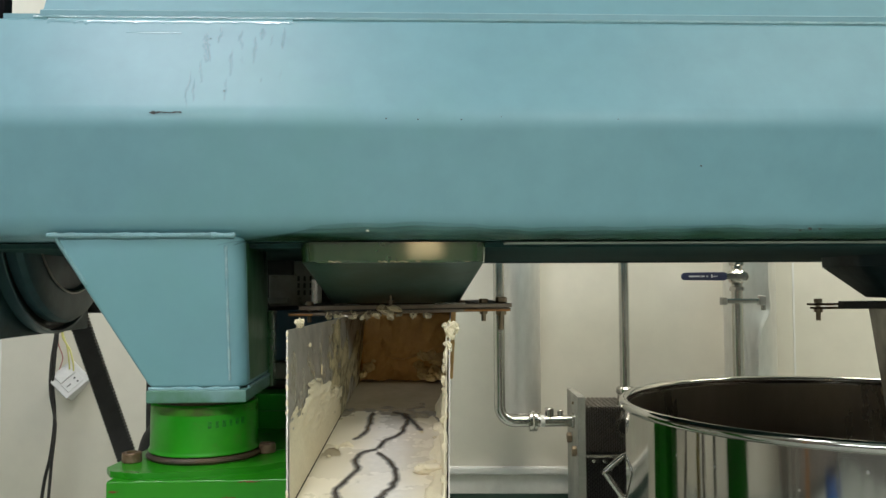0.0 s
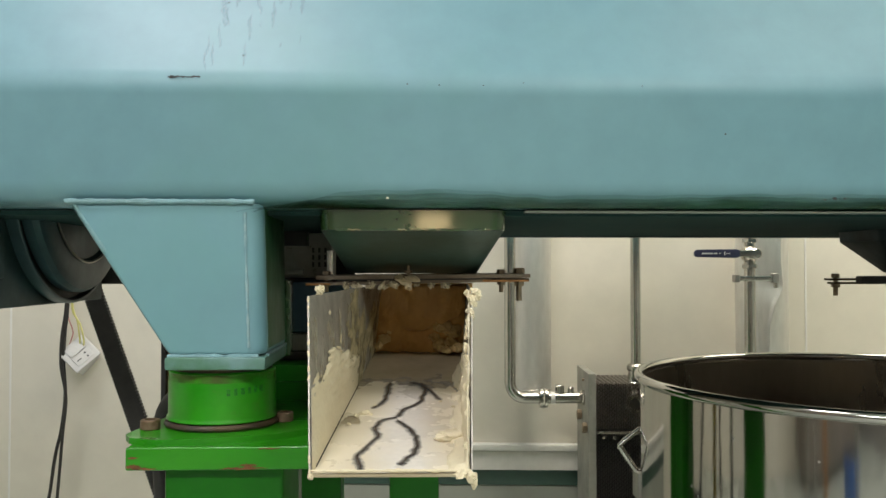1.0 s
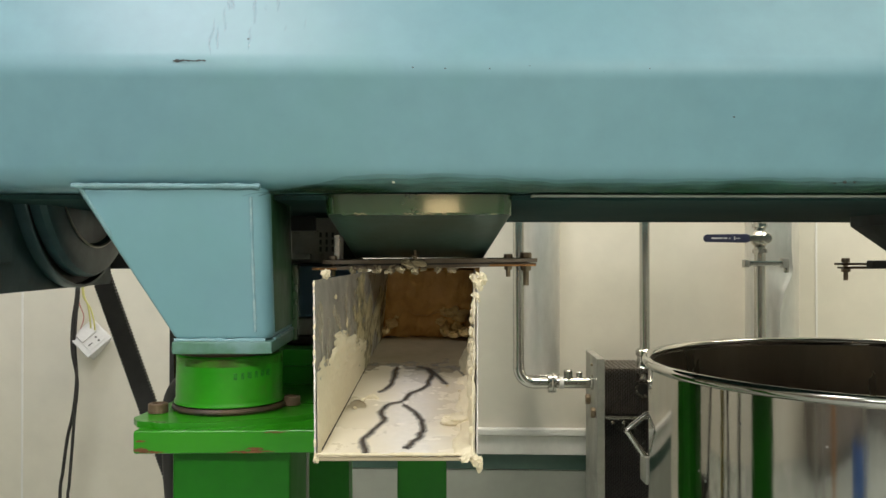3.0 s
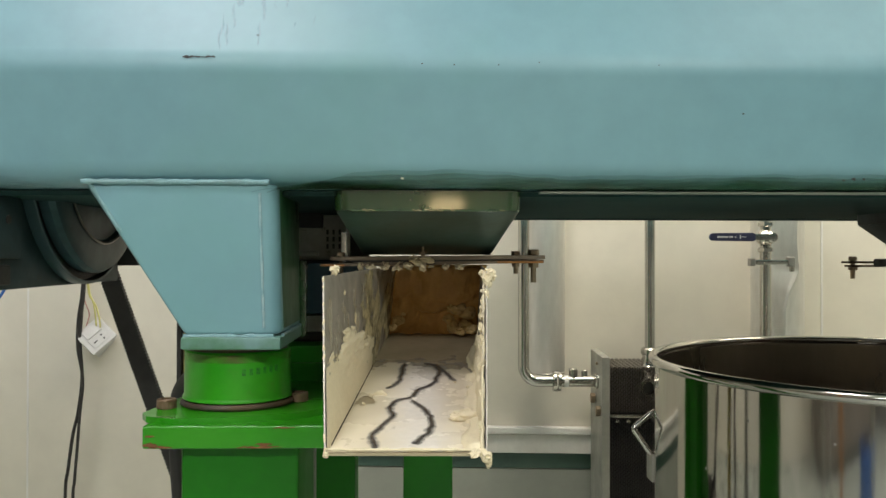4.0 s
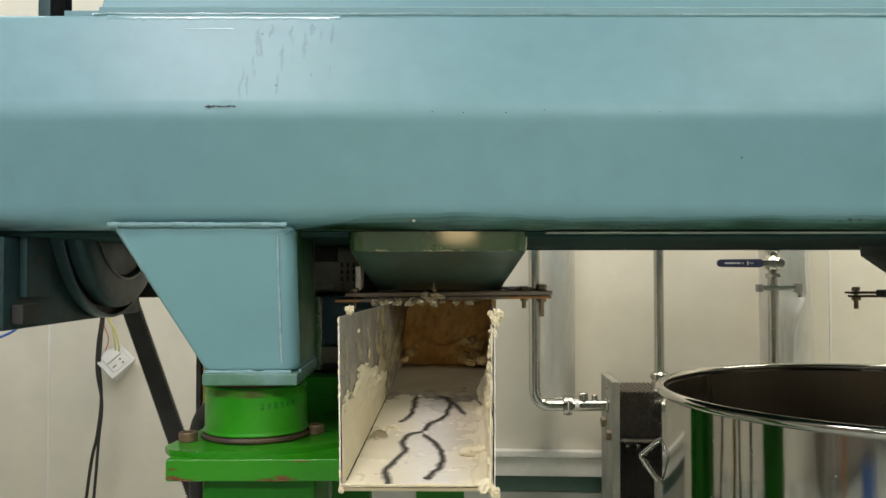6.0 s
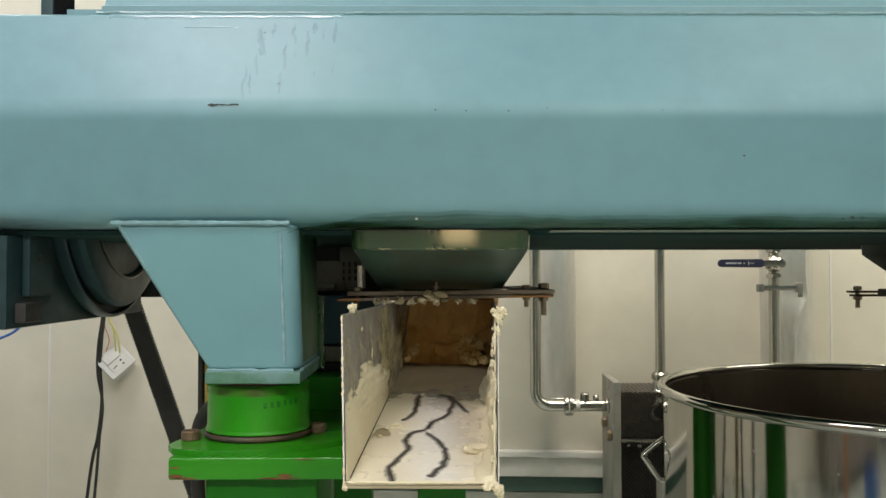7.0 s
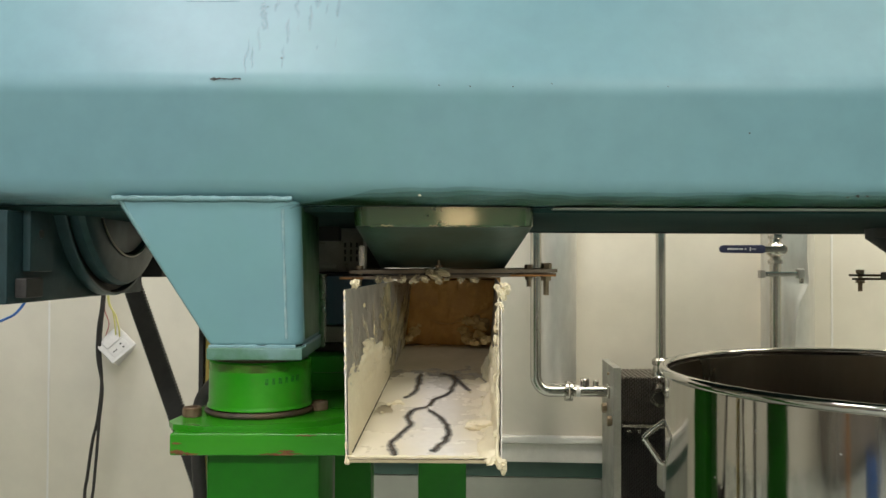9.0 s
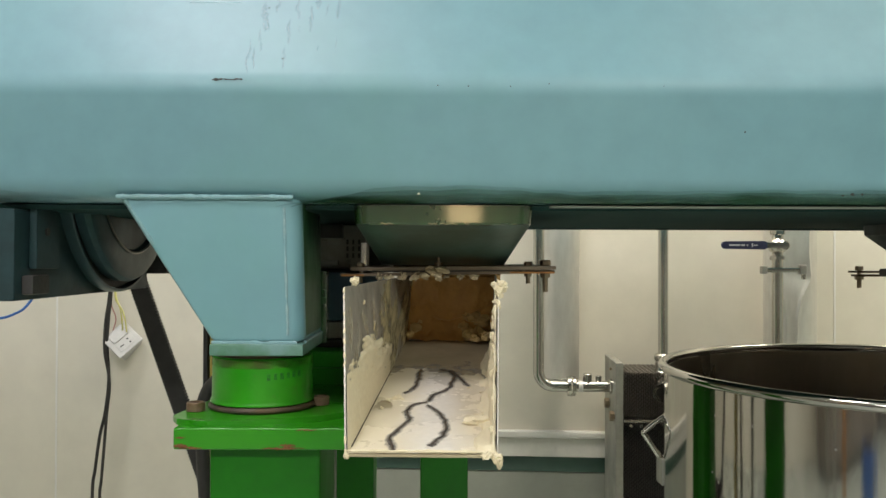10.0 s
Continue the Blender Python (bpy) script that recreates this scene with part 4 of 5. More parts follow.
part("edge_film", tube([RB_.lerp(RT, i / 80) + Vector((-0.0026 + 0.001 * nz(i / 7, 0, 8), 0.003, 0)) for i in range(81)], 0.0011, 8, 1.8), OLD_CREAM, residue, "broken cream film behind the front edge")
part("front_bead", tube([LB.lerp(RB_, 0.01 + 0.98 * i / 60) + Vector((0, 0.003, 0.0030 + 0.0008 * nz(i / 6, 0, 3))) for i in range(61)], 0.0016, 8, 0.9), CREAM, residue)


def right_keep(u, v):
    return u - 0.86 - 0.10 * v + 0.09 * nz(u, v, 9, 7) + 0.12 * max(0, v - 0.75)


part("side_curd", field(70, 90, film_place, right_keep, lambda u, v: 0.002 + 0.007 * max(0, u - 0.85) / 0.15 + 0.0012 * nz(u, v, 30, 2)), CREAM, residue, "lumpy cream curd along the side")


def left_place(u, v, out):
    return on_left(u, v, 0.0004 + out)


def left_keep(u, v):
    top = 0.44 + 0.55 * u if u < 0.25 else 0.57 - 0.85 * (u - 0.25)
    return min(top - v + 0.10 * nz(u, v, 12, 5) + 0.09 * nz(u, v, 40, 55), 0.60 - u + 0.05 * nz(u, v, 20, 6))


part("wall_curd", field(80, 70, left_place, left_keep, lambda u, v: 0.0012 + (0.0035 + 0.004 * nz(u, v, 26, 4)) * min(1, max(0, (v - 0.16) * 5)) * min(1, max(0, (u - 0.08) * 6))), CREAM, residue, "cream curd smeared on the side wall")


def thin_keep(u, v):
    return min(0.74 + 0.35 * u - v + 0.25 * nz(u * 2, v, 7, 51), 0.93 - u)


part("thin_smear", field(70, 60, lambda u, v, out: left_place(u, v, out), thin_keep, lambda u, v: 0.0006 + 0.0002 * nz(u, v, 30, 52)), CREAM_SMEAR, residue, "thin broken cream smear on the side wall")


def smear_keep(u, v):
    return min(0.26 + 0.7 * nz(u * 2, v * 0.6, 5, 12) - abs(v - 0.42) * 0.7, u - 0.44 + 0.1 * nz(u, v, 12, 2), 0.985 - u)


part("olive_smear", field(70, 60, left_place, smear_keep, lambda u, v: 0.001 + 0.0008 * nz(u, v, 30, 8)), OLIVE, residue, "olive-brown smear on the side wall")


def right_place(u, v, out):
    p = RB_.lerp(RB2, u).lerp(RT.lerp(RT2, u), v)
    return p + Vector((-0.0034 - out, -0.1 * out, 0))


def crust_keep(u, v):
    return min(0.50 - 0.45 * u - v + 0.30 * nz(u * 3, v, 7, 15), 0.66 - u)


part("wall_crust", field(90, 60, right_place, crust_keep, lambda u, v: 0.0016 + 0.0045 * max(0, 0.35 + nz(u * 3, v, 9, 16))), CREAM, residue, "ragged cream crust on the side wall")
rng = random.Random(11)


def curd(name, at, size, mat=CREAM, seed=None, rough=0.55):
    part(name, moved(lump(size, seed if seed is not None else rng.random() * 50, rough), pose(*at, rng.uniform(-20, 20), rng.uniform(-20, 20), rng.uniform(0, 360))), mat, residue)


part("joint_line", tube([LB.lerp(LB2, 0.03 + 0.57 * i / 30) + Vector((0.0045, 0, 0.0022)) for i in range(31)], 0.0011, 8, 0.4), DARK_FILM, residue, "thin dark line along the bottom seam")
for x, y, w in ((-0.053, 1.095, 0.006), (-0.047, 1.100, 0.005), (-0.060, 1.088, 0.004), (-0.042, 1.092, 0.003), (-0.037, 1.130, 0.0032), (0.050, 1.150, 0.0022), (-0.066, 1.052, 0.0025), (0.066, 1.125, 0.003)):
    q = on_floor(x, y, 0.003)
    curd("crumb", tuple(q), (w, w * 0.7, w * 0.5))
p = on_floor(0.057, 0.990, 0.006)
part("curd_slab", moved(lump((0.019, 0.008, 0.0075), 3.0, 0.35), Matrix.Translation(p)), CREAM, residue)
part("curd_slab", moved(lump((0.010, 0.006, 0.003), 5.0, 0.5), Matrix.Translation(on_floor(0.060, 1.020, 0.003))), CREAM, residue)
curd("curd", (0.083, 0.975, 0.598), (0.0085, 0.007, 0.0075))
curd("curd", (0.080, 0.968, 0.591), (0.005, 0.005, 0.007))
curd("curd", (0.079, 0.962, 0.577), (0.0025, 0.003, 0.006))
for i in range(20):
    h = rng.random()
    q = RB_.lerp(RT, h)
    curd("crumb", (q.x - 0.003 + rng.uniform(-0.003, 0.001), q.y + rng.uniform(0.002, 0.014), q.z), (rng.uniform(0.0010, 0.0026), 0.003, rng.uniform(0.002, 0.006)))
curd("curd", (0.073, 0.888, 0.411), (0.0075, 0.006, 0.006))
curd("curd", (0.063, 0.888, 0.415), (0.011, 0.005, 0.0035))
curd("crumb", (0.076, 0.887, 0.404), (0.003, 0.003, 0.005))
curd("crumb", (-0.094, 0.888, 0.413), (0.003, 0.003, 0.003))
for i in range(12):
    h = rng.random()
    q = LB.lerp(LT, h)
    curd("crumb", (q.x + 0.001, q.y, q.z), (rng.uniform(0.0008, 0.0015), 0.0014, rng.uniform(0.0015, 0.004)))
curd("curd", (-0.099, 1.02, 0.603), (0.005, 0.005, 0.006))
for u_, v_, w in ((0.33, 0.63, 0.004), (0.335, 0.51, 0.003), (0.20, 0.86, 0.0014)):
    part("crumb", moved(lump((0.0012, w * 0.8, w * 1.7), u_ * 9, 0.8), Matrix.Translation(on_left(u_, v_, 0.0006))), CREAM, residue)
# crumbs that hang from the flange, its shade put into their greyer colour
for x, w in ((-0.085, 0.006), (-0.07, 0.008), (-0.05, 0.010), (-0.03, 0.008), (-0.015, 0.006), (0.018, 0.006), (0.04, 0.005), (0.06, 0.007)):
    curd("crumb", (x, 1.243, 0.6045), (w * 0.95, 0.004, rng.uniform(0.002, 0.006)), SHADED_CURD, rough=1.0)
for dx, dz, w in ((-0.016, 0.004, 0.008), (0.0, 0.008, 0.014), (0.012, 0.012, 0.011), (-0.008, 0.014, 0.010), (0.006, 0.0, 0.010)):
    curd("curd", (0.0 + dx, 1.233, 0.602 + dz), (w, 0.005, 0.0045), SHADED_CURD, rough=0.4)
# brown clumps deep inside
def back_place(u, v, out):
    p = LB2.lerp(RB2, u).lerp(LT2.lerp(RT2, u), v)
    return p + Vector((0, -0.72 * out, -0.69 * out)) + Vector((0, -0.003, -0.003))


part("caked_crust", field(90, 60, back_place, lambda u, v: v - 0.02 - 0.05 * nz(u, v, 5, 30),
                          lambda u, v: 0.003 + 0.026 * max(0, 0.12 + nz(u * 1.3, v, 2.3, 31)) + 0.006 * nz(u * 1.5, v, 5, 33) + 0.0012 * nz(u * 2, v, 17, 32)), CAKED, residue, "thick brown crust on the back wall")
# rounded clumps in the far corners
for x, y, z, w in ((0.060, 1.452, 0.498, 0.015), (0.078, 1.440, 0.502, 0.013), (0.070, 1.430, 0.492, 0.010), (0.089, 1.420, 0.497, 0.010), (0.050, 1.455, 0.512, 0.012), (0.082, 1.44, 0.523, 0.016), (0.062, 1.43, 0.535, 0.018),
                   (-0.036, 1.440, 0.510, 0.012), (-0.030, 1.445, 0.524, 0.010), (-0.044, 1.425, 0.500, 0.008)):
    curd("brown_curd", (x, y, z), (w, w * 0.8, w * 0.75), BROWN_CURD, rough=0.35)
# dark runnels in the film
RUNS = [[(-0.021, 1.250), (-0.023, 1.199), (-0.027, 1.151), (-0.041, 1.118)],
        [(-0.008, 1.078), (-0.028, 1.062), (-0.033, 1.029), (-0.029, 1.002), (-0.043, 0.957), (-0.049, 0.933), (-0.044, 0.904), (-0.043, 0.893)],
        [(0.025, 1.244), (0.030, 1.200), (0.019, 1.141), (0.001, 1.113), (-0.007, 1.080)],
        [(-0.007, 1.066), (0.010, 1.025), (0.016, 0.994), (0.016, 0.957), (0.003, 0.919), (-0.002, 0.908)],
        [(0.025, 1.244), (0.035, 1.212), (0.050, 1.155)],
        [(0.008, 1.250), (0.018, 1.246), (0.027, 1.238)]]


def ribbon(path, widths):
    bm, prev = bmesh.new(), None
    for i, q in enumerate(path):
        dd = (path[min(i + 1, len(path) - 1)] - path[max(i - 1, 0)]).normalized()
        ss = dd.cross(Vector((0, -SLOPE, 1))).normalized() * widths[i] / 2
        row = [bm.verts.new(q - ss), bm.verts.new(q + ss)]
        if prev:
            bm.faces.new((prev[0], prev[1], row[1], row[0]))
        prev = row
    return bm


for k, run in enumerate(RUNS):
    path = smooth_path([on_floor(x, y, 0.0036) for x, y in run], 8)
    path = [q + Vector((0.0028 * nz(i * 0.13, k, 3), 0.002 * nz(i * 0.11, k + 4, 3), 0)) for i, q in enumerate(path)]
    widths = [0.0038 * (0.65 + 0.5 * abs(nz(i * 0.15, k + 9, 2))) * (0.4 if i in (0, len(path) - 1) else 1) for i in range(len(path))]
    bm = bmesh.new()
    prev = None
    for i, q in enumerate(path):
        dd = (path[min(i + 1, len(path) - 1)] - path[max(i - 1, 0)]).normalized()
        ss = dd.cross(Vector((0, -SLOPE, 1))).normalized() * widths[i] / 2
        row = [bm.verts.new(q - ss), bm.verts.new(q + Vector((0, 0, 0.0006))), bm.verts.new(q + ss)]
        if prev:
            for m_ in (0, 1):
                bm.faces.new((prev[m_], prev[m_ + 1], row[m_ + 1], row[m_]))
        prev = row
    for m_, wide in enumerate((1.4, 1.9, 2.5, 3.2, 4.0, 5.0)):
        part("wet_edge", ribbon([q - Vector((0, 0, 0.0003 + 0.00015 * m_)) for q in path], [w * wide * (0.85 + 0.3 * nz(i * 0.2, k + m_ * 0.6, 3, 70)) for i, w in enumerate(widths)]), WET_EDGE, residue, "thin translucent grey edge beside a runnel")
    part("runnel", bm, DARK_FILM, residue, "dark wavy runnel in the white film")

# ---- pipes on the back wall ----
def pipe_thing(name, label, category="pipe", group=""):
    return thing(name, label, category, (0, 0, 0), group)


lag = pipe_thing("lagged_pipe", "wide steel-jacketed lagged pipe before the wall", group="lagged pipes")
part("jacket", tube([(0.378, 2.565, 0.266 + 0.05 * i) for i in range(40)], 0.059, 40), JACKET, lag)
part("end_cap", moved(cyl(0.060, 0, 0.006, 40, 0.002), pose(0.378, 2.565, 0.261)), STEEL, lag)

lag2 = pipe_thing("lagged_pipe", "wide lagged pipe with a dented steel jacket", group="lagged pipes")
bm = bmesh.new()


def crease(z):
    """Where the foil jacket's long crease runs round the pipe, by height."""
    return float(np.interp(z, [0.30, 0.46, 0.52, 0.575, 0.66, 0.80], [4.56, 4.60, 4.78, 5.16, 5.06, 5.14]))


heights = sorted(set(list(np.linspace(FLOOR, 0.25, 14)) + list(np.linspace(0.25, 0.86, 70)) + list(np.linspace(0.86, CEIL, 12))))
loops = []
for z in heights:
    lp = []
    deep = min(1.0, max(0.0, (z - 0.22) / 0.1)) * min(1.0, max(0.0, (1.0 - z) / 0.15))
    right = crease(z)
    left = float(np.interp(z, [0.30, 0.46, 0.53, 0.60], [4.22, 4.20, 4.08, 3.85]))
    for k in range(150):
        th = 2 * math.pi * k / 150
        r = 0.075
        if left < th < right:
            half = (right - left) / 2
            r += deep * 0.95 * (0.075 * math.cos(half) / math.cos(th - (left + right) / 2) - 0.075)
        for at, tall in ((right, 0.0035), (left, 0.002 if z < 0.53 else 0.0)):
            r += deep * tall * math.exp(-((th - at) / 0.055) ** 2)
        lp.append((1.061 + r * math.cos(th), 2.49 + r * math.sin(th), z))
    loops.append(lp)
loft(loops, True, bm)
part("jacket", bm, JACKET, lag2)

riser = pipe_thing("product_pipe", "bright steel pipe with an elbow into the heat exchanger", group="steel pipes")
riser.location = (0.008, 0, 0.003)
arc = [(0.290 + 0.045 * (1 - math.cos(a)), 2.45, 0.295 - 0.045 * math.sin(a)) for a in (math.pi / 2 * i / 10 for i in range(11))]
part("tube", tube([(0.290, 2.45, CEIL), (0.290, 2.45, 0.8), (0.290, 2.45, 0.4)] + arc + [(0.40, 2.45, 0.250), (0.511, 2.45, 0.250)], 0.0165, 24), STEEL, riser)
part("ferrule", moved(lathe([(0.018, -0.014), (0.029, -0.011), (0.029, -0.003), (0.032, 0), (0.029, 0.003), (0.029, 0.011), (0.018, 0.014)], 28), pose(0.387, 2.45, 0.250, 0, 90, 0)), STEEL, riser, "union clamp")
part("boss", moved(cyl(0.013, 0, 0.030, 20, 0.002), pose(0.435, 2.45, 0.258)), STEEL, riser)
part("boss", moved(cyl(0.009, 0, 0.024, 20, 0.002), pose(0.468, 2.45, 0.258)), STEEL, riser)
part("seal_tape", moved(cyl(0.0172, -0.006, 0.006, 20), pose(0.414, 2.45, 0.250, 0, 90, 0)), WHITE_PLASTIC, riser)
part("socket_collar", moved(cyl(0.022, -0.012, 0.0, 24, 0.002), pose(0.511, 2.45, 0.250, 0, 90, 0)), STEEL, riser)

thin = pipe_thing("water_pipe", "slim vertical steel pipe down to the heat exchanger", group="steel pipes")
thin.location = (0.015, 0, 0)
part("tube", tube([(0.645, 2.42, 0.335), (0.645, 2.42, CEIL)], 0.0145, 20), STEEL, thin)
part("nut", moved(lathe([(0.020, -0.012), (0.026, -0.008), (0.026, 0.004), (0.020, 0.010)], 24), pose(0.645, 2.42, 0.345)), STEEL, thin)
part("elbow", tube(smooth_path([(0.645, 2.42, 0.34), (0.638, 2.41, 0.29), (0.622, 2.36, 0.262), (0.614, 2.325, 0.255)]), 0.021, 20), STEEL, thin)
part("open_port", moved(lathe([(0.024, 0), (0.026, 0.003), (0.026, 0.016), (0.017, 0.016), (0.016, 0.004)], 28), pose(0.614, 2.326, 0.255, 90, 0, 0)), STEEL, thin)
part("port_bore", moved(cyl(0.0155, 0.0, 0.005, 24), pose(0.614, 2.326, 0.255, 90, 0, 0)), RUBBER, thin)

valve = thing("ball_valve", "steel ball valve with a navy vinyl lever", "valve", (0, 0, 0))
VX, VY, VZ = 0.974, 2.30, 0.671
part("pipe_stub", tube([(VX - 0.014, VY + 0.03, VZ - 0.55), (VX - 0.014, VY + 0.03, CEIL)], 0.0155, 22), STEEL, valve)
part("body", moved(lump((0.027, 0.027, 0.025), 2, 0.06), Matrix.Translation((VX - 0.018, VY + 0.02, VZ))), STEEL, valve)
for dz in (-0.042, 0.03):
    part("hex_end", moved(lathe([(0.019, 0), (0.022, 0.002), (0.022, 0.012), (0.019, 0.014)], 6), pose(VX - 0.014, VY + 0.03, VZ + dz)), STEEL, valve, smooth=False)
part("stem_nut", moved(lathe([(0.014, 0), (0.015, 0.002), (0.015, 0.013), (0.012, 0.016)], 24), pose(VX - 0.012, VY - 0.002, VZ, 90, 0, 0)), STEEL, valve)
grip = [(0.796 + 0.0105 * math.cos(a), 0.0105 * math.sin(a)) for a in (math.pi / 2 + math.pi * k / 10 for k in range(11))] + [(0.904, -0.012), (0.912, -0.009), (0.912, 0.009), (0.904, 0.012)]
bm = loft([[(x, VY + y, VZ + z) for x, z in grip] for y in (-0.022, -0.012)])
bmesh.ops.bevel(bm, geom=[e for e in bm.edges if abs(e.verts[0].co.y - e.verts[1].co.y) < 1e-5], offset=0.002, segments=2, profile=0.5, affect="EDGES")
lever = part("lever", bm, NAVY, valve, "navy vinyl lever grip")
part("lever_tang", box(0.909, 0.968, VY - 0.019, VY - 0.015, VZ - 0.008, VZ + 0.008, 0.001), STEEL, valve)
for x0, w, hgt in ((0.800, 0.030, 0.004), (0.833, 0.010, 0.004), (0.848, 0.004, 0.003), (0.862, 0.003, 0.010), (0.867, 0.012, 0.002)):
    part("print_bar", box(x0 + 0.006, x0 + w + 0.006, VY - 0.0229, VY - 0.0221, VZ - hgt / 2, VZ + hgt / 2), PALE, lever, smooth=False)
clamp = thing("pipe_clamp", "steel pipe clamp with a screw on the lagged pipe", "clamp", (0, 0, 0))
part("band", box(0.912, 1.024, 2.298, 2.314, 0.595, 0.609, 0.003), STEEL, clamp)
part("jaw", box(0.904, 0.919, 2.294, 2.318, 0.591, 0.613, 0.003), DULL_STEEL, clamp)
part("jaw", box(1.010, 1.029, 2.294, 2.318, 0.590, 0.617, 0.004), DULL_STEEL, clamp)
part("arm", box(0.955, 0.975, 2.314, 2.43, 0.594, 0.606, 0.003), DULL_STEEL, clamp)
part("screw", moved(lathe([(0.006, 0), (0.007, 0.002), (0.007, 0.016), (0.005, 0.018)], 16), pose(1.024, 2.306, 0.576)), STEEL, clamp)

# ---- plate heat exchanger ----
hx = thing("plate_heat_exchanger", "small plate heat exchanger with a dull steel end plate", "heat exchanger", (0, 0, FLOOR))
# stands square to the wall, a little off the machine's length
hx.matrix_world = Matrix.Translation((0.511, 2.37, FLOOR)) @ Matrix.Rotation(radians(-3.0), 4, "Z") @ Matrix.Translation((-0.511, -2.37, 0))


def hpart(name, bm, mat, label="", smooth=True, parent=None):
    return part(name, moved(bm, DZ), mat, parent or hx, label, smooth)


hpart("end_plate", box(0.511, 0.533, 2.37, 2.59, FLOOR, 0.332, 0.002), HX_STEEL, "thick steel end plate")
hpart("end_plate", box(0.80, 0.814, 2.37, 2.59, FLOOR, 0.332, 0.002), HX_STEEL)
for z0, z1 in ((0.176, 0.304), (FLOOR + 0.05, 0.160)):
    for i in range(40):
        x = 0.5370 + i * 0.0066
        bm = bmesh.new()
        n_ = max(6, int((z1 - z0) / 0.0055))
        lo = []
        for k in range(n_ + 1):
            z = z0 + (z1 - z0) * k / n_
            o = 0.0018 * (1 if k % 2 else -1) * (1 if i % 2 else -1)
            lo.append([(x + o, 2.378, z), (x + o + 0.0026, 2.378, z), (x + o + 0.0026, 2.58, z), (x + o, 2.58, z)])
        hpart("plate", loft(lo), PLATES if z0 > 0 else DARK_PLATES, smooth=False)
hpart("tie_bar", box(0.534, 0.80, 2.362, 2.376, 0.163, 0.172, 0.003), STEEL, "steel tie bar")
for y, z in ((2.50, 0.196), (2.40, 0.175)):
    hpart("bolt_head", moved(lathe([(0.013, 0), (0.015, 0.002), (0.015, 0.012), (0.013, 0.014)], 6), pose(0.511, y, z, 0, -90, 0)), BOLT, smooth=False)
for x in (0.555, 0.585):
    hpart("rivet", moved(cyl(0.005, 0, 0.006, 12, 0.001), pose(x, 2.375, 0.152, 90, 0, 0)), STEEL)
hpart("dowel", moved(cyl(0.004, 0, 0.006, 12, 0.001), pose(0.511, 2.45, 0.305, 0, -90, 0)), BOLT)

# ---- steel vat ----
vat = thing("steel_vat", "tall polished stainless steel vat with a rolled rim", "vat", (0.842, 1.455, FLOOR))
H_, R_ = 0.436 - FLOOR, 0.420
prof = [(R_ - 0.02, 0.004), (R_, 0.02)] + [(R_, 0.02 + (H_ - 0.025) * i / 12) for i in range(1, 13)] + [(R_ - 0.003, H_ - 0.005)] + [(R_ - 0.003, H_ - 0.01 - (H_ - 0.05) * i / 12) for i in range(1, 13)] + [(0.05, 0.03)]
part("shell", lathe(prof, 128), POLISHED, vat)
rim = lathe([(R_ + 0.002 + 0.0085 * math.cos(a), H_ - 0.004 + 0.0085 * math.sin(a)) for a in (2 * math.pi * k / 14 for k in range(14))], 128, closed=True)
part("lining", lathe([(R_ - 0.0045, H_ - 0.012), (R_ - 0.0045, 0.06), (R_ - 0.006, 0.06), (R_ - 0.006, H_ - 0.012)], 128, closed=True), LINING, vat, "brown-toned steel inside")
part("rim", rim, POLISHED, vat, "rolled bright rim")
rng = random.Random(31)
for _ in range(14):
    th, zz = rng.uniform(-2.95, -2.05), rng.uniform(H_ - 0.34, H_ - 0.03)
    w = rng.uniform(0.0008, 0.0020)
    part("splash_mark", moved(lump((w, 0.0004, w * rng.uniform(0.6, 1.6)), rng.random() * 30, 0.6, 2), pose(R_ * math.cos(th), R_ * math.sin(th), zz, 0, 0, math.degrees(th) + 90)), DULL_STEEL, vat)
hd = part("handle", tube(smooth_path([(-0.400, 0.118, H_ - 0.108), (-0.409, 0.116, H_ - 0.110), (-0.442, 0.112, H_ - 0.135), (-0.441, 0.112, H_ - 0.142), (-0.414, 0.116, H_ - 0.180), (-0.404, 0.118, H_ - 0.190)], 6), 0.005, 12), STEEL, vat, "bent steel bail handle")
part("bracket", moved(box(-0.008, 0.008, -0.02, 0.02, -0.03, 0.02, 0.003), pose(-0.405, 0.118, H_ - 0.205)), DULL_STEEL, hd)

# ---- socket and cables at the wall ----
socket = thing("wall_socket", "white plastic switched socket hanging askew on the wall", "socket", (-1.039, 2.722, 0.357))
SM = Matrix.Scale(1.07, 4) @ pose(0, 0, 0, 0, 0, -4) @ pose(0, 0, 0, -32, 0, 0) @ pose(0, 0, 0, 0, 40, 0) @ pose(0, 0, 0, 0, 0, 10)


def spart(name, bm, mat, label="", parent=None):
    return part(name, moved(bm, SM), mat, parent or socket, label)


spart("face_plate", box(-0.044, 0.044, -0.012, -0.002, -0.044, 0.044, 0.004), DIMMED_WHITE)
spart("rocker", box(-0.034, -0.002, -0.0165, -0.0115, -0.026, 0.026, 0.002), DIMMED_WHITE)
spart("insert", box(0.001, 0.034, -0.0145, -0.0115, -0.028, 0.028, 0.0015), DIMMED_WHITE)
for x in (0.011, 0.025):
    spart("round_hole", moved(cyl(0.003, 0.0, 0.001, 14), pose(x, -0.0142, 0.012, 90, 0, 0)), BLACK)
spart("slot", box(0.0165, 0.0195, -0.0152, -0.0142, -0.020, -0.006), BLACK)
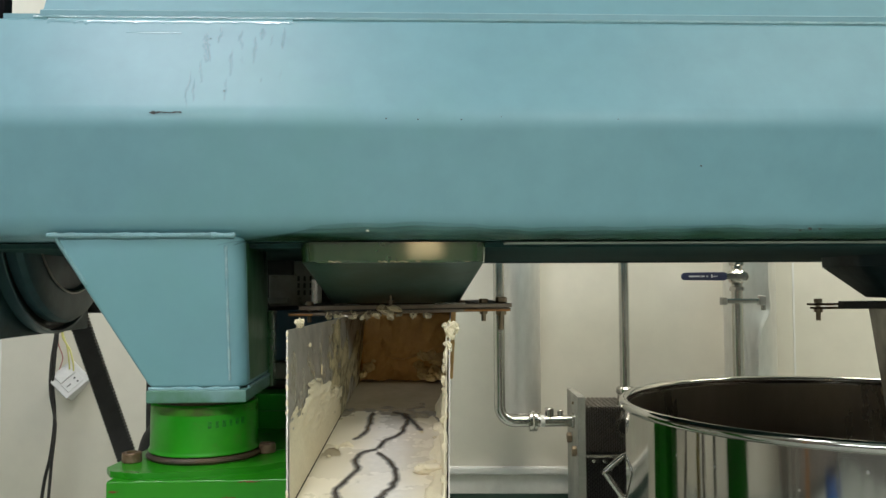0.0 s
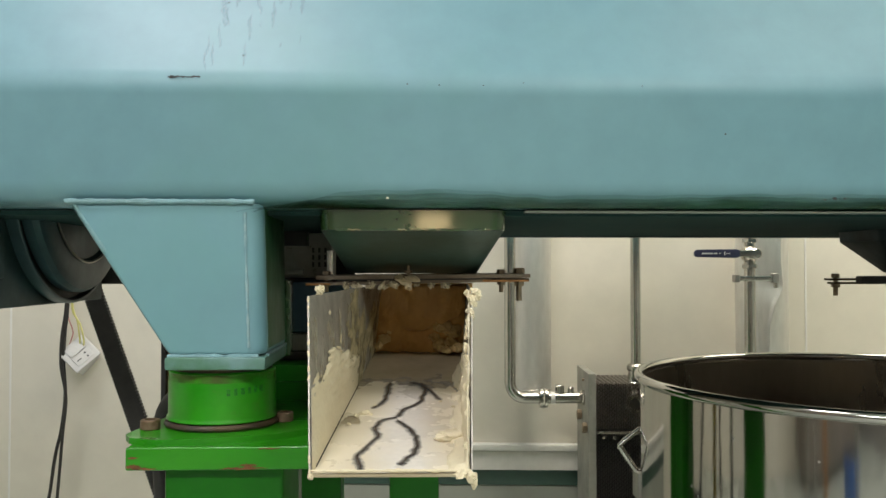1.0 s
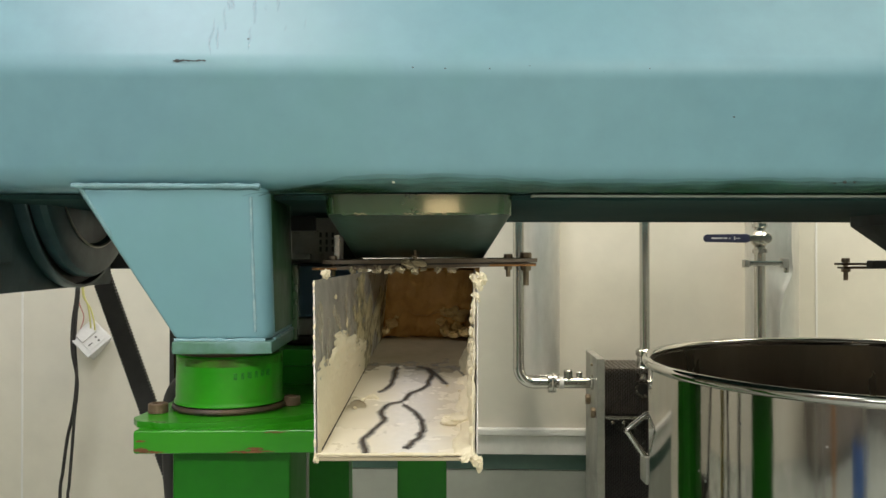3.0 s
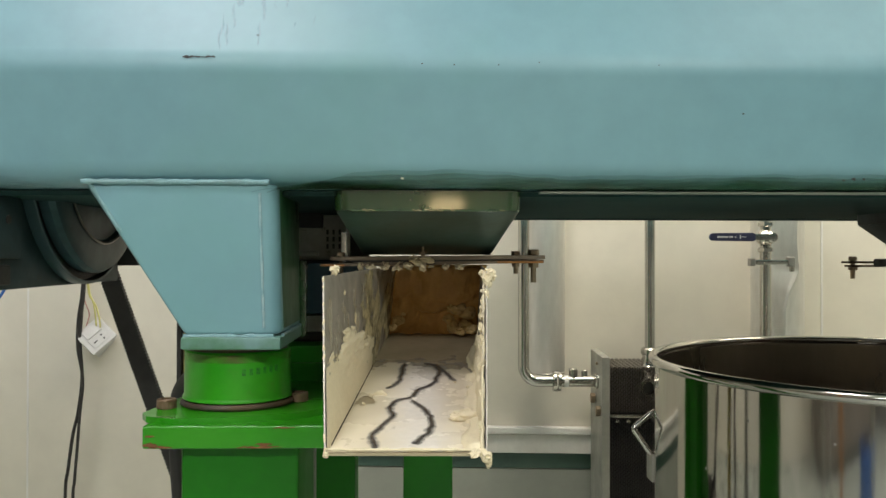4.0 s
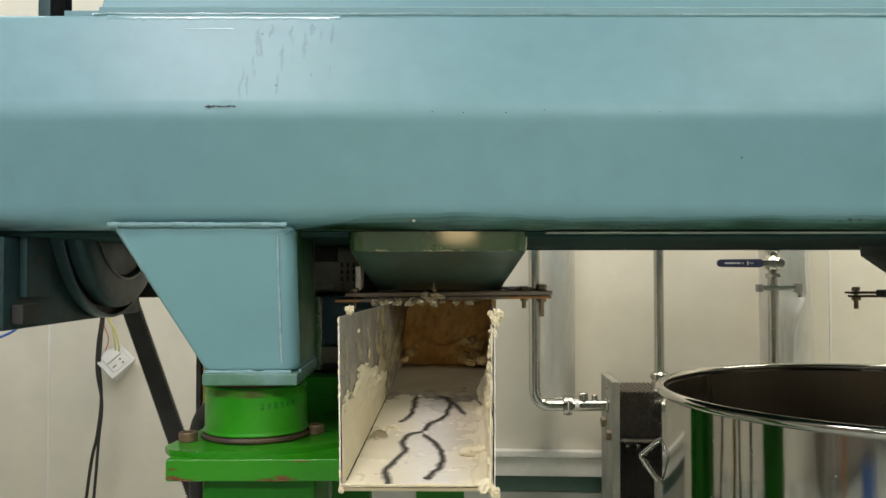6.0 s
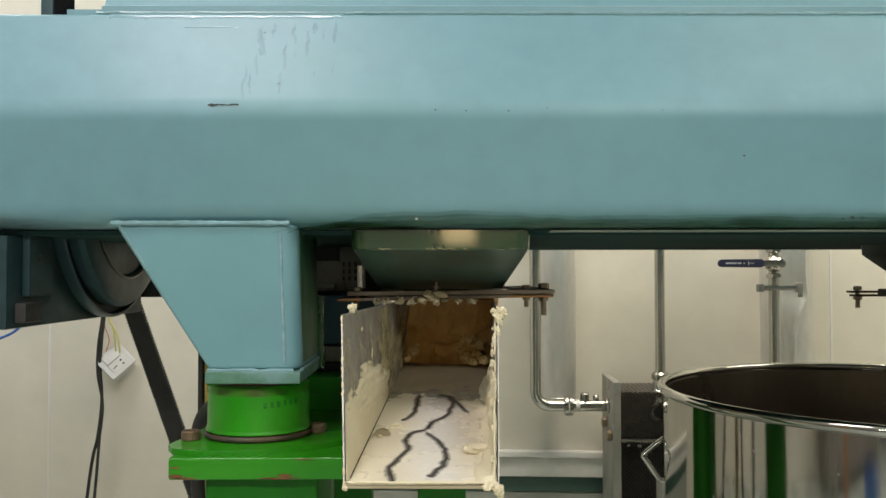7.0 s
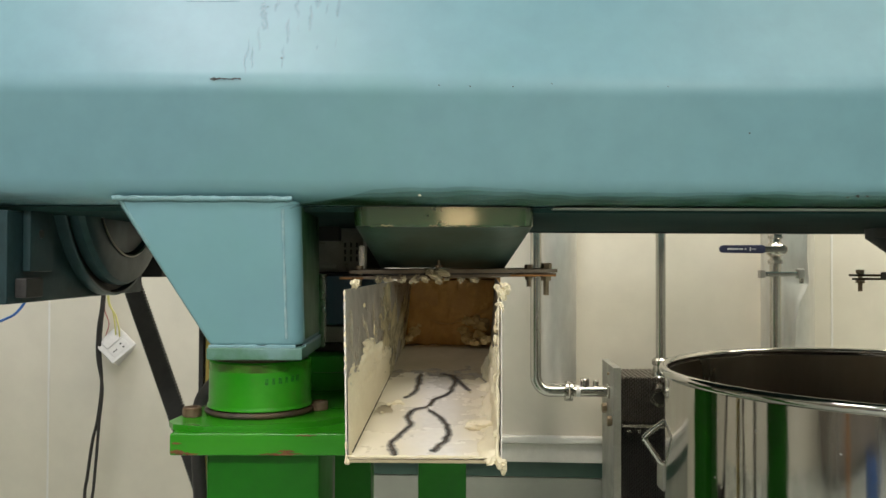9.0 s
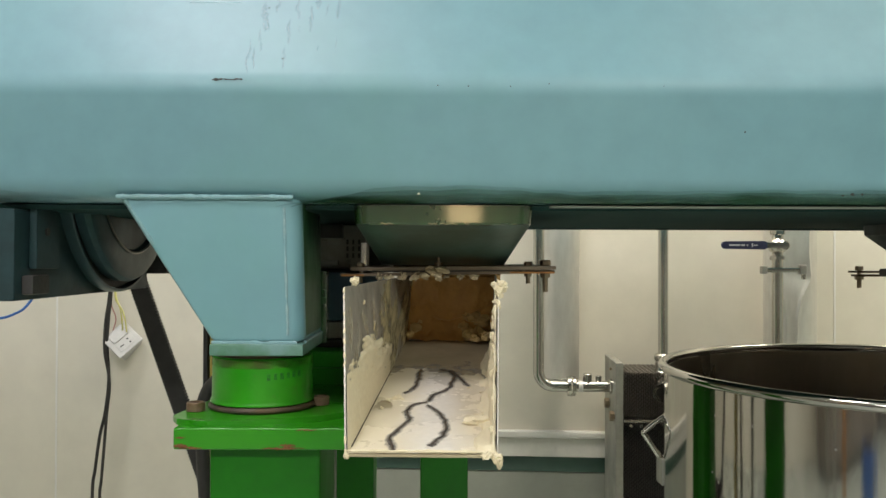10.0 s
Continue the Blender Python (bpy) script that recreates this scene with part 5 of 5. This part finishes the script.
part("back_box", hexa([tuple(SM @ Vector(q)) for q in ((-0.038, -0.002, -0.038), (0.038, -0.002, -0.038), (0.038, -0.002, 0.038), (-0.038, -0.002, 0.038))]
                      + [tuple(SM @ Vector(q)) for q in ((-0.034, 0.05, -0.036), (0.034, 0.05, -0.036), (0.034, 0.03, 0.034), (-0.034, 0.03, 0.034))], 0.002), DIMMED_WHITE, socket)

CABLES = [("black_cable", RUBBER, 0.0052, "black power cable hanging down the wall", [(-1.090, 2.707, 0.70), (-1.094, 2.707, 0.515), (-1.102, 2.708, 0.432), (-1.106, 2.708, 0.34), (-1.100, 2.708, 0.23), (-1.114, 2.709, 0.12), (-1.132, 2.71, 0.047), (-1.149, 2.711, -0.063), (-1.16, 2.712, -0.16), (-1.16, 2.712, FLOOR + 0.006)]),
          ("black_cable", RUBBER, 0.0048, "black power cable hanging down the wall", [(-1.094, 2.705, 0.70), (-1.098, 2.704, 0.515), (-1.111, 2.705, 0.414), (-1.113, 2.706, 0.322), (-1.097, 2.706, 0.221), (-1.108, 2.706, 0.111), (-1.118, 2.709, 0.011), (-1.129, 2.71, -0.099), (-1.135, 2.71, -0.18), (-1.13, 2.71, FLOOR + 0.006)]),
          ("yellow_wire", YELLOW_WIRE, 0.0026, "thin yellow-green wire into the socket", [(-1.088, 2.717, 0.70), (-1.086, 2.717, 0.515), (-1.069, 2.716, 0.469), (-1.062, 2.715, 0.432), (-1.060, 2.722, 0.380)]),
          ("yellow_wire", YELLOW_WIRE, 0.0026, "thin yellow-green wire into the socket", [(-1.084, 2.719, 0.70), (-1.083, 2.717, 0.515), (-1.057, 2.715, 0.45), (-1.047, 2.716, 0.402), (-1.050, 2.722, 0.375)]),
          ("pink_wire", PINK_WIRE, 0.0018, "thin faded red wire into the socket", [(-1.101, 2.722, 0.500), (-1.099, 2.728, 0.468), (-1.085, 2.727, 0.427), (-1.096, 2.728, 0.384), (-1.085, 2.726, 0.365)]),
          ("blue_cable", BLUE_WIRE, 0.0042, "bright blue cable looping along the wall", [(-1.60, 2.74, 0.50), (-1.52, 2.727, 0.44), (-1.443, 2.722, 0.433), (-1.395, 2.719, 0.445), (-1.348, 2.715, 0.475), (-1.31, 2.713, 0.55), (-1.28, 2.71, 0.75)])]
for nm, mt, rad, lab, pp in CABLES:
    pp = [(x + 0.020 + 0.018 * max(0, 0.25 - z), y - (0.05 if nm == "blue_cable" else 0), z) for x, y, z in pp]
    solid(nm, tube(smooth_path(pp, 8), rad, 10), mt, lab, "cable", group="cables at the wall")
